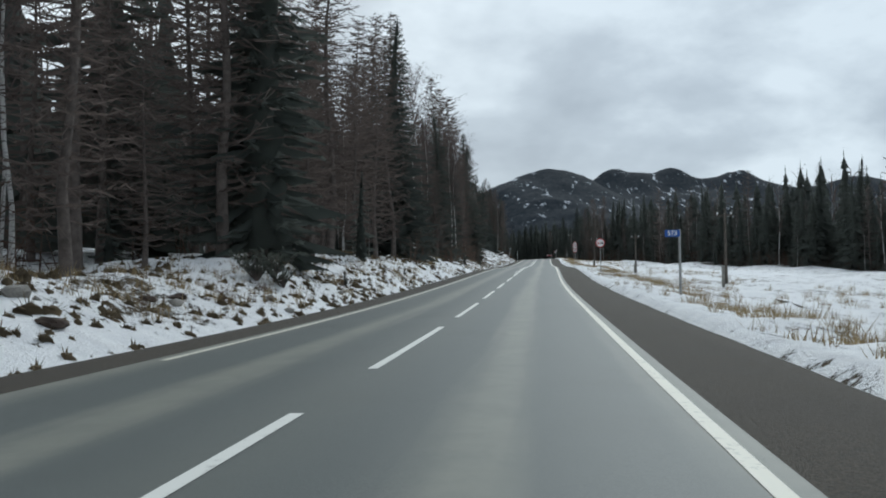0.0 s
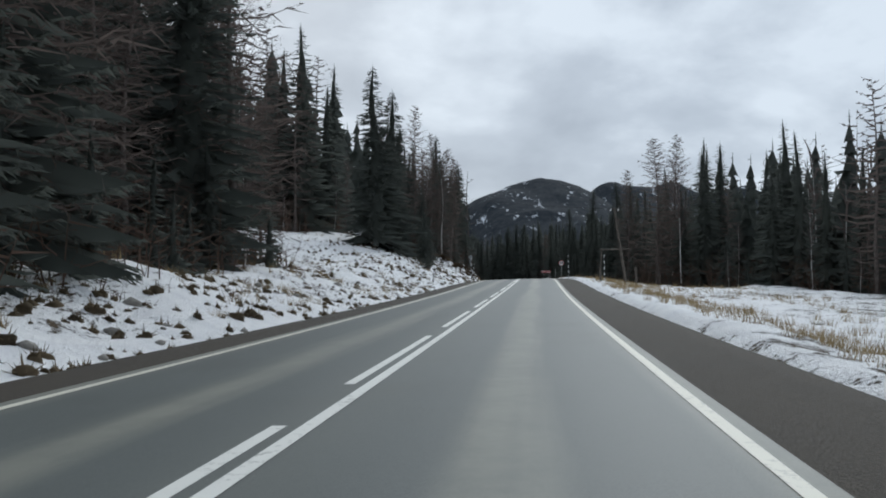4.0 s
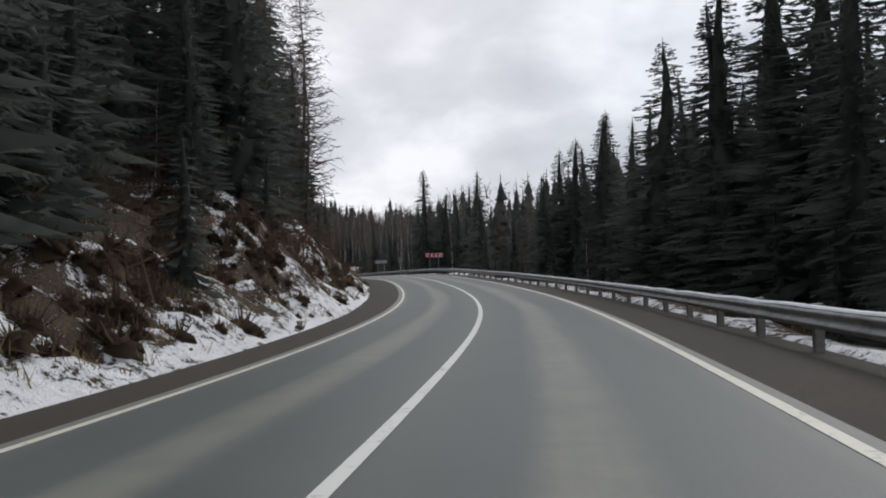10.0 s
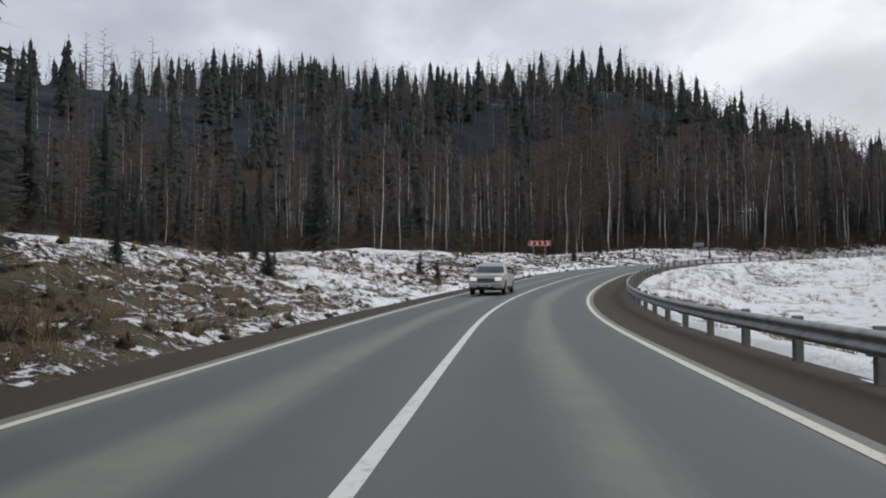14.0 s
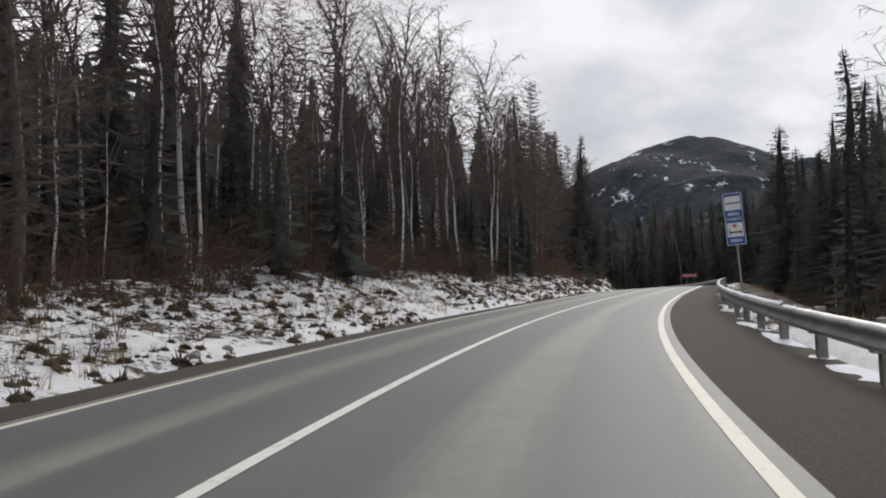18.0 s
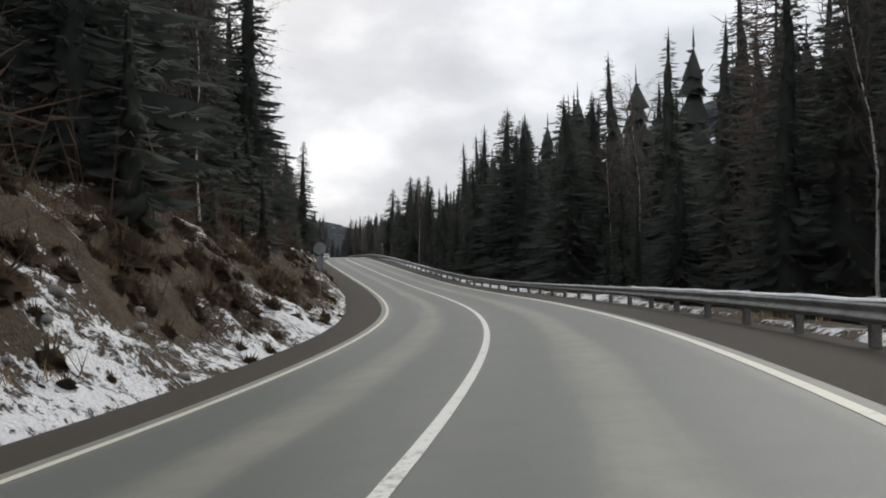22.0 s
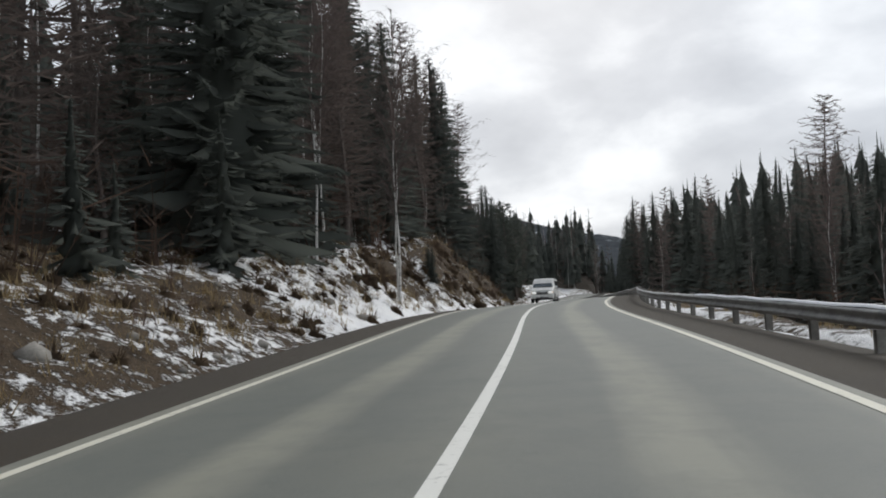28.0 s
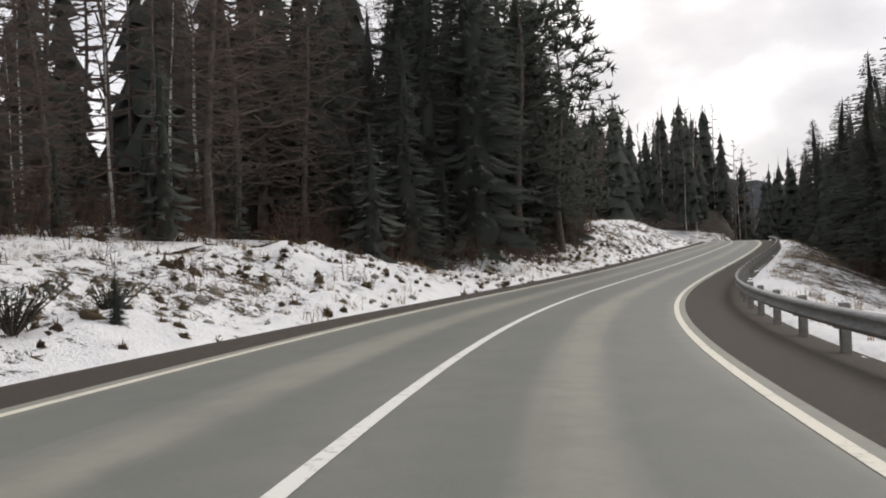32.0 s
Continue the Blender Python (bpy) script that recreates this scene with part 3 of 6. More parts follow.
def line_mesh(s0, s1, d, width, z=0.006):
    s = np.arange(s0, s1 + 0.01, min(1.5, s1 - s0))
    crown = 0.04 - 0.01 * abs(d)
    return ribbon("line", s, (d - width / 2, d + width / 2), (crown + z, crown + z), "line_paint", False)


marking = thing("road_marking", (0, 0, 0), 0, "white painted road lines, worn at the edges", "road marking", kind="structure")
part("centre_line", line_mesh(64, 1258, 0.0, 0.145), marking)
for d, a in ((3.51, S0), (-3.56, 12)):
    me = line_mesh(a, 1258, d, 0.135)
    me.materials[0] = MATS["edge_paint"]
    part("edge_line", me, marking)
for k in [10.5 + 10.83 * i for i in range(-9, 5)]:
    part("dash", line_mesh(k, k + 8.2, 0.0, 0.135), marking)
for k in [72.5 + 10.73 * i for i in range(4)] + [115.4 + 10.18 * i for i in range(10)] + [217.2 + 10.37 * i for i in range(4)]:
    part("dash", line_mesh(k, k + 7.9, -0.265, 0.135), marking)


def seam(s, d0, d1, skew, width, seed, z=0.003):
    """A tar-filled crack across the lanes: a thin wandering strip."""
    rng = random.Random(seed)
    n = 14
    V, F, w = [], [], 0.0
    for i in range(n + 1):
        d = d0 + (d1 - d0) * i / n
        w += rng.gauss(0, 0.035)
        h = width * rng.uniform(0.35, 1.0) * (0.2 if i in (0, n) else 1) / 2
        for q in (-h, h):
            ss = s + skew * i / n + w + q
            crown = 0.04 - 0.0095 * abs(d)
            V.append(at(ss, d, float(cross(ss, d)) + crown + z))
    for i in range(n):
        F.append((2 * i, 2 * i + 2, 2 * i + 3, 2 * i + 1))
    part("crack", mesh_from("crack", V, F, ["tar"]), road)


for i, (s, d0, d1, skew, w) in enumerate(((423.8, -2.3, 1.9, 0.2, 0.06), (423.7, 2.2, 3.3, 0.1, 0.05), (814.4, 0.05, 0.95, 0.0, 0.09), (814.1, -0.5, -0.1, 0.1, 0.06), (813.7, -3.2, -2.1, 0.0, 0.06), (596.0, -1.9, 1.8, 0.2, 0.06), (847.4, -1.6, 1.6, 0.1, 0.06), (118.0, -1.0, 2.6, 0.3, 0.04), (246.6, 2.2, 2.7, 0.5, 0.05), (248.4, 2.1, 2.6, -0.4, 0.05), (668.0, -1.4, 1.2, 0.2, 0.05), (1020.5, -2.0, 1.6, 0.2, 0.05), (1092.0, -1.2, 2.2, 0.1, 0.05))):
    seam(s, d0, d1, skew, w, i)


def damp_strip(s0, s1, d, width, seed, mat="damp_asphalt"):
    """A darker ragged strip along a wheel track."""
    rng = random.Random(seed)
    n = max(8, int((s1 - s0) / 0.8))
    V, F = [], []
    for i in range(n + 1):
        s = s0 + (s1 - s0) * i / n
        f = min(1.0, 4 * i / n, 4 * (n - i) / n)
        h = width / 2 * (0.15 + 0.85 * f) * rng.uniform(0.75, 1.2)
        c = d + rng.gauss(0, 0.03)
        for q in (-h, h):
            V.append(at(s, c + q, float(cross(s, c + q)) + 0.042 - 0.0098 * abs(c + q)))
        if i:
            k = 2 * i
            F.append((k - 2, k - 1, k + 1, k))
    part("damp_patch", mesh_from("damp_patch", V, F, [mat]), road)


damp_strip(699.5, 711.0, -2.15, 0.30, 1)
damp_strip(712.5, 727.0, -2.35, 0.16, 2)
damp_strip(664.0, 676.0, -2.2, 0.22, 3)
damp_strip(884.0, 888.5, 2.75, 0.22, 4)
damp_strip(596.5, 604.0, 2.75, 0.28, 5)
damp_strip(667.0, 672.5, 1.75, 0.12, 7)
damp_strip(561.5, 566.0, 2.9, 0.20, 6)

# ---------------------------------------------------------------- ground: one sheet, fine near the road
def ground_sheet():
    # near strips, left and right of the shoulders
    for sgn, off, ds in ((-1, np.arange(5.5, 14.8, 0.32), 0.7), (-1, np.concatenate([np.arange(14.14, 30.5, 1.1), [33.0, 36.0]]), 2.5), (1, np.arange(5.5, 12.5, 0.45), 1.2), (1, np.concatenate([np.arange(12.25, 30.5, 1.2), [33.0, 36.0]]), 2.5)):
        s = np.arange(S0, S1 + 0.1, ds)
        d = sgn * off
        P = np.concatenate([at(s, q)[:, None, :] for q in d], 1)
        S = np.repeat(s, len(d))
        D = np.tile(d, len(s))
        X, Y = P[..., 0].ravel(), P[..., 1].ravel()
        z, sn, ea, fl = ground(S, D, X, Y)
        z = z - smoothstep(30.5, 36, np.abs(D)) * 2.0
        z = np.where(np.abs(D) < 5.6, z - 0.25, z)
        n, m = len(s), len(d)
        idx = np.arange(n * m).reshape(n, m)
        q = np.stack([idx[:-1, :-1], idx[:-1, 1:], idx[1:, 1:], idx[1:, :-1]], -1).reshape(-1, 4)
        if sgn < 0:
            q = q[:, ::-1]
        T = np.concatenate([q[:, [0, 1, 2]], q[:, [0, 2, 3]]])
        yield np.stack([X, Y, z], 1), T, sn, ea, fl
    # the wide grid
    gx = np.concatenate([np.linspace(-3600, -420, 56), np.arange(-400, 201, 5.0), np.arange(212, 900, 12.0), np.linspace(940, 3600, 46)])
    gy = np.concatenate([np.linspace(-2600, -130, 30), np.arange(-110, 1300, 5.0), np.linspace(1310, 2400, 80), np.linspace(2450, 3900, 25)])
    X, Y = np.meshgrid(gx, gy)
    sh = X.shape
    X, Y = X.ravel(), Y.ravel()
    s, d = station(X, Y)
    z, sn, ea, fl = ground(s, d, X, Y)
    z = z - 1.6 * smoothstep(34, 27, np.abs(d))
    idx = np.arange(len(X)).reshape(sh)
    q = np.stack([idx[:-1, :-1], idx[:-1, 1:], idx[1:, 1:], idx[1:, :-1]], -1).reshape(-1, 4)
    near = (np.abs(d[q]).max(1) < 22) & (s[q].max(1) < S1 - 12) & (s[q].min(1) > S0 + 12)
    q = q[~near]
    yield np.stack([X, Y, z], 1), np.concatenate([q[:, [0, 1, 2]], q[:, [0, 2, 3]]]), sn, ea, fl


def build_ground():
    Vs, Ts, Sn, Ea, Fl, o = [], [], [], [], [], 0
    for v, t, sn, ea, fl in ground_sheet():
        Vs.append(v); Ts.append(t + o); Sn.append(sn); Ea.append(ea); Fl.append(fl)
        o += len(v)
    V, T = np.concatenate(Vs), np.concatenate(Ts)
    me = raw_mesh("ground", V, T, ["snowy_ground", "far_forest_slope"])
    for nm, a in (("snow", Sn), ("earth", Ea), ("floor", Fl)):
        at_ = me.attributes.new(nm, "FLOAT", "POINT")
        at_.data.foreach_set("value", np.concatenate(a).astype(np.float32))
    me.polygons.foreach_set("use_smooth", np.ones(len(me.polygons), bool))
    s, d = station(V[:, 0], V[:, 1])
    far = (np.abs(d) > 125)[T].all(1)
    me.polygons.foreach_set("material_index", far.astype(np.int32))
    snow = np.concatenate(Sn)
    wide = np.abs(d) > 125
    me.attributes["snow"].data.foreach_set("value", np.where(wide, smoothstep(60, 110, V[:, 2]), snow).astype(np.float32))
    tagged(new("ground", me), "snow-patched verge, bank and forest floor with dry grass", "ground", kind="structure")


build_ground()

# ---------------------------------------------------------------- guard rail
RAIL_S0, RAIL_S1, RAIL_D = 272.0, 1255.0, 5.4


def rail_beam():
    prof = ((0.0, 0.42), (0.035, 0.45), (0.075, 0.475), (0.075, 0.505), (0.01, 0.55), (0.01, 0.60), (0.075, 0.645), (0.075, 0.675), (0.035, 0.70), (0.0, 0.73))
    s = np.arange(RAIL_S0, RAIL_S1, 1.5)
    dip = np.minimum((s - RAIL_S0) / 12.0, 1.0)
    V, cols = [], len(prof)
    for dx, z in prof:
        zz = (z - 0.58) + 0.46 * dip - 0.3 * (1 - dip)
        V.append(at(s, RAIL_D - dx, cross(s, 5.0) + zz)[:, None, :])
    V = np.concatenate(V, 1).reshape(-1, 3)
    idx = np.arange(len(V)).reshape(len(s), cols)
    F = np.stack([idx[:-1, :-1], idx[1:, :-1], idx[1:, 1:], idx[:-1, 1:]], -1).reshape(-1, 4)
    me = mesh_from("beam", V, F, ["galvanised"], smooth_faces=True)
    return me


rail = thing("guardrail", at(RAIL_S0, RAIL_D), 0, "galvanised steel guardrail with short posts and snow on its top", "guardrail")
rail.matrix_basis = Matrix.Identity(4)
beam = part("beam", rail_beam(), rail)
mod = beam.modifiers.new("thick", "SOLIDIFY")
mod.thickness, mod.offset = 0.012, 0
post_me = box_mesh("post", 0.15, 0.13, 1.64, "post_steel", 0.014, (0.10, 0, -0.05))
block_me = box_mesh("block", 0.10, 0.16, 0.22, "galvanised", 0.012, (-0.01, 0, 0.50))
refl_me = box_mesh("reflector", 0.012, 0.09, 0.06, "sign_red", 0.004, (-0.055, 0, 0.575))
rng = random.Random(5)
for i, s in enumerate(np.arange(RAIL_S0 + 6, RAIL_S1 - 2, 3.0)):
    p = at(s, RAIL_D + 0.05, float(cross(s, 5.0)) - 0.12)
    m = Matrix.Translation([float(c) for c in p]) @ Euler((0, 0, float(np.interp(s, ST, _br)))).to_matrix().to_4x4()
    po = part("post", post_me, rail, m=m)
    part("block", block_me, rail, m=m)
    if i % 7 == 3:
        part("reflector", refl_me, rail, m=m)
# snow heaped along the posts' feet
s = np.arange(RAIL_S0 + 4, RAIL_S1 - 2, 0.3)
lump = vnoise(s / 4.0, s * 0, 91) * 0.5 + vnoise(s / 1.1, s * 0, 92) * 0.3 + vnoise(s / 0.45, s * 0, 93) * 0.2
deep = smoothstep(575, 610, s) * smoothstep(715, 690, s)
rise = -0.18 + (0.16 + 0.05 * deep) * smoothstep(0.40 - 0.12 * deep, 0.72, lump)
V = np.concatenate([at(s, d0 + 0.45 * (vnoise(s / 0.8, s * 0 + d0 * 7, 94) - 0.5), cross(s, 5.0) - 0.07 + f * rise + g)[:, None, :] for d0, f, g in ((5.22, 0.2, -0.05), (5.42, 0.8, 0.0), (5.60, 1.0, 0.0), (5.85, 0.7, -0.05), (6.30, 0.3, -0.35))], 1).reshape(-1, 3)
idx = np.arange(len(V)).reshape(len(s), 5)
F = np.stack([idx[:-1, :-1], idx[:-1, 1:], idx[1:, 1:], idx[1:, :-1]], -1).reshape(-1, 4)
tagged(new("snow_ridge", mesh_from("snow_ridge", V, F, ["snow_cap"], smooth_faces=True)), "uneven white snow heaped along the guardrail's feet", "snow", kind="stuff")
for a, b in ((300, 470), (640, 800), (860, 1010)):
    s = np.arange(a, b, 1.5)
    V = np.concatenate([at(s, RAIL_D + dx, cross(s, 5.0) + z + 0.012 * np.sin(s * 1.7))[:, None, :] for dx, z in ((-0.05, 0.595), (-0.03, 0.635), (0.03, 0.64), (0.06, 0.595))], 1).reshape(-1, 3)
    idx = np.arange(len(V)).reshape(len(s), 4)
    F = np.stack([idx[:-1, :-1], idx[:-1, 1:], idx[1:, 1:], idx[1:, :-1]], -1).reshape(-1, 4)
    part("snow_ridge", mesh_from("snow_ridge", V, F, ["snow_cap"], smooth_faces=True), rail, "thin white ridge of snow")

# ---------------------------------------------------------------- trees
class Tri:
    """Collects triangles in numpy for a plant."""

    def __init__(self):
        self.v, self.f, self.n = [], [], 0

    def add(self, v, f):
        self.v.append(np.asarray(v, float))
        self.f.append(np.asarray(f, int) + self.n)
        self.n += len(v)

    def tube(self, pts, rad, sides=5):
        pts = np.asarray(pts, float)
        V, F = [], []
        for i, p in enumerate(pts):
            t = pts[min(i + 1, len(pts) - 1)] - pts[max(i - 1, 0)]
            t = t / np.linalg.norm(t)
            u = np.cross(t, (0.3, 0.95, 0.1)); u /= np.linalg.norm(u)
            w = np.cross(t, u)
            for k in range(sides):
                a = 2 * math.pi * k / sides
                V.append(p + (u * math.cos(a) + w * math.sin(a)) * rad[i])
        for i in range(len(pts) - 1):
            for k in range(sides):
                a, b = i * sides + k, i * sides + (k + 1) % sides
                F += [(a, b, b + sides), (a, b + sides, a + sides)]
        self.add(V, F)

    def blade(self, p, q, w0, w1, side):
        """A thin strip from p to q."""
        p, q, side = np.asarray(p, float), np.asarray(q, float), np.asarray(side, float)
        if w1 < 1e-4:
            self.add([p - side * w0, p + side * w0, q], [(0, 1, 2)])
        else:
            self.add([p - side * w0, p + side * w0, q + side * w1, q - side * w1], [(0, 1, 2), (0, 2, 3)])

    def get(self):
        return np.concatenate(self.v), np.concatenate(self.f)


def trunk_mesh(rng, h, r, lean=0.0, sides=6, n=6, wob=1.0):
    t = Tri()
    ph = rng.uniform(0, 6.28)
    pts = [(lean * h * (i / n) ** 1.3 + wob * 0.012 * h * math.sin(ph + i) * (i > 0), wob * 0.010 * h * math.cos(ph * 2 + i * 1.3) * (i > 0), h * i / n - (0.6 if i == 0 else 0)) for i in range(n + 1)]
    t.tube(pts, [r * (1.25 if i == 0 else (1 - 0.93 * i / n)) for i in range(n + 1)], sides)
    return t, np.asarray(pts)


def on_trunk(pts, z):
    return np.array([np.interp(z, pts[:, 2], pts[:, 0]), np.interp(z, pts[:, 2], pts[:, 1]), z])


def fir(seed, h, r, boughs=230, shoots=3, low=0.03, lod=0):
    """Trunk and crown triangles of a narrow spire-shaped fir: a closed ragged heart of needles, and sprays that droop and lift at their tips."""
    rng = random.Random(seed)
    tt, pts = trunk_mesh(rng, h, 0.0085 * h + 0.03, 0.0, 6 - lod, 6 - 2 * lod)
    c = Tri()

    def reach_at(u):
        return r * (1 - u) ** 0.70 * (0.93 + 0.09 * math.sin(u * 37 + seed) + 0.05 * math.sin(u * 83 + 2 * seed)) + 0.14

    # the dense heart of the crown; far trees are tiers of drooping skirts
    if lod == 2:
        tiers, sides = 10, 7
        for i in range(tiers):
            u = low + (0.93 - low) * (i + 0.4 * rng.random()) / tiers
            o, top = on_trunk(pts, u * h), on_trunk(pts, min(h + 0.3, u * h + (1 - u) * 0.26 * h + 1.3))
            a0 = rng.uniform(0, 6.283)
            V = [top]
            for k in range(sides):
                a = a0 + 2 * math.pi * k / sides
                q = reach_at(u) * (1 - 0.32 * u) * (1.08 if k % 2 else 0.62) * rng.uniform(0.75, 1.15)
                V.append(o + np.array((math.cos(a) * q, math.sin(a) * q, -0.12 * q + rng.uniform(-0.3, 0.3))))
            c.add(V, [(0, k + 1, (k + 1) % sides + 1) for k in range(sides)])
    else:
        levels, sides = ((30, 8), (20, 6))[lod]
        V, F = [], []
        for i in range(levels):
            u = low + 0.01 + (0.94 - low) * i / (levels - 1)
            o = on_trunk(pts, u * h)
            for k in range(sides):
                a = 2 * math.pi * (k + 0.5 * (i % 2)) / sides
                q = reach_at(u) * ((0.47, 0.50)[lod] * (1 - (0.5, 0.45)[lod] * u)) * ((0.88, 0.95)[lod] if i % 2 else (0.72, 0.70)[lod]) * rng.uniform(0.65, 1.25) * (0.75 if h < 8 else 1)
                V.append(o + np.array((math.cos(a) * q, math.sin(a) * q, rng.uniform(-0.2, 0.2) - 0.28 * q)))
        for i in range(levels - 1):
            for k in range(sides):
                a, b = i * sides + k, i * sides + (k + 1) % sides
                F += [(a, b, b + sides), (a, b + sides, a + sides)]
        V.append(on_trunk(pts, h) + np.array((0, 0, 0.2)))
        F += [((levels - 1) * sides + k, (levels - 1) * sides + (k + 1) % sides, len(V) - 1) for k in range(sides)]
        c.add(V, F)
    for i in range(boughs):
        u = low + (0.985 - low) * (i + rng.random()) / boughs
        u = 1 - (1 - u) ** 1.10
        a = rng.uniform(0, 6.283)
        L = reach_at(u) * rng.uniform(0.62, 1.16)
        p = on_trunk(pts, min(u * h + rng.uniform(-0.1, 0.35), h))
        o = np.array((math.cos(a), math.sin(a), 0))
        side = np.array((-math.sin(a), math.cos(a), 0))
        droop = rng.uniform(0.12, 0.55) * (1 - 0.9 * u * u)
        m = p + o * L * 0.60 + np.array((0, 0, -droop * L * 0.75))
        e = p + o * L + np.array((0, 0, -droop * L * rng.uniform(0.55, 0.95)))
        w = (0.022 + 0.030 * L, 0.04 + 0.060 * L, 0.22 + 0.40 * L)[lod]
        sag = np.array((0, 0, -0.30 * w))
        c.add([p, m + side * w + sag, e, m - side * w + sag], [(0, 1, 2), (0, 2, 3)])
        if lod:
            continue
        for q in range(shoots):
            f = 0.25 + 0.75 * (q + rng.random()) / shoots
            for sg in (-1, 1):
                b = m * (1 - f) + e * f if f > 0.5 else p * (0.5 - f) + m * (0.5 + f)
                ln = (0.22 + 0.30 * rng.random()) * (0.26 + 0.21 * L) * (1.2 - 0.5 * f)
                tip = b + side * sg * ln * rng.uniform(0.5, 1.0) + o * ln * rng.uniform(0.3, 0.8) + np.array((0, 0, -ln * rng.uniform(0.1, 0.75)))
                c.blade(b, tip, 0.024 + 0.007 * L, 0.0, o * rng.uniform(0.4, 0.9) + np.array((0, 0, rng.uniform(0.4, 0.8))))
    top = on_trunk(pts, h)
    for sd in ((1, 0, 0), (0, 1, 0)):
        c.blade(top - (0, 0, 0.055 * h), top + (0, 0, 0.03 * h), 0.005 * h, 0.0, sd)
    return tt.get(), c.get()


def cedar(seed, h, r):
    """A rounded stone-pine crown of needle tufts."""
    rng = random.Random(seed)
    tt, pts = trunk_mesh(rng, h, 0.3)
    c = Tri()
    for i in range(330):
        u = 0.16 + 0.84 * rng.random()
        a = rng.uniform(0, 6.28)
        R = r * math.sqrt(max(0.05, 1 - ((u - 0.45) / 0.58) ** 2)) * rng.uniform(0.55, 1.05)
        p = on_trunk(pts, u * h) + np.array((math.cos(a) * R, math.sin(a) * R, 0.1 * R))
        for k in range(9):
            d = np.array([rng.gauss(0, 1), rng.gauss(0, 1), rng.gauss(0.5, 0.8)])
            d /= np.linalg.norm(d)
            sd = np.cross(d, (0.2, 0.5, 0.8)); sd /= np.linalg.norm(sd)
            c.blade(p, p + d * rng.uniform(0.45, 0.95), 0.12, 0.0, sd)
        if i % 3 == 0:
            q = on_trunk(pts, u * h - 0.4)
            c.blade(q, p, 0.05, 0.02, (0, 0, 1))
    return tt.get(), c.get()


def larch(seed, h, r, branches=100, twigs=9, low=0.10, lod=0):
    """A bare larch: straight trunk, many level thin branches, each with side twigs."""
    rng = random.Random(seed)
    tt, pts = trunk_mesh(rng, h, 0.0085 * h + 0.04, rng.uniform(-0.01, 0.01), 6 - lod, 6 - 2 * lod)
    c = Tri()
    fat = (1.0, 2.3, 3.2)[lod]
    up = np.array((0, 0, 1.0))
    for i in range(branches):
        u = low + (0.99 - low) * (i / (branches - 1)) ** 0.92
        a = i * 2.39996 + rng.uniform(-0.4, 0.4)
        prof = (1 - u) ** 0.62 * (0.55 + 0.45 * smoothstep(low - 0.05, low + 0.25, u))
        L = (r * prof + (0.35, 0.6, 0.85)[lod]) * rng.uniform(0.6, 1.15)
        p = on_trunk(pts, u * h)
        o = np.array((math.cos(a), math.sin(a), 0))
        side = np.array((-math.sin(a), math.cos(a), 0))
        lift = rng.uniform(-0.22, 0.08) + 0.35 * u
        m = p + o * L * 0.5 + up * (lift - 0.10) * L * 0.5
        e = p + o * L + up * (lift * L + 0.10 * L)
        wd = (0.024 + 0.010 * L) * min(fat, 2.0)
        sd = up if i % 2 else side * 0.7 + up * 0.7
        c.blade(p, m, wd, wd * 0.7, sd)
        c.blade(m, e, wd * 0.7, 0.0, sd)
        for q in range(twigs):
            f = (q + rng.uniform(0.3, 1.0)) / twigs
            b = p + (m - p) * f * 2 if f < 0.5 else m + (e - m) * (f - 0.5) * 2
            ln = rng.uniform(0.3, 0.75) * (0.5 + 0.4 * L) * (1.2 - 0.6 * f)
            sg = 1 if q % 2 else -1
            tip = b + side * sg * ln * 0.75 + o * ln * 0.5 + up * ln * rng.uniform(-0.4, 0.35)
            c.blade(b, tip, 0.044 * fat, 0.0, up if q % 3 == 0 else np.array((rng.uniform(-0.7, 0.7), rng.uniform(-0.7, 0.7), rng.uniform(0.2, 1.0))))
            if lod == 0:
                bb = b + (tip - b) * 0.5
                c.blade(bb, bb + np.array([rng.gauss(0, 0.2), rng.gauss(0, 0.2), rng.gauss(-0.05, 0.18)]) * (1 + 0.45 * L), 0.036, 0.0, up)
    return tt.get(), c.get()


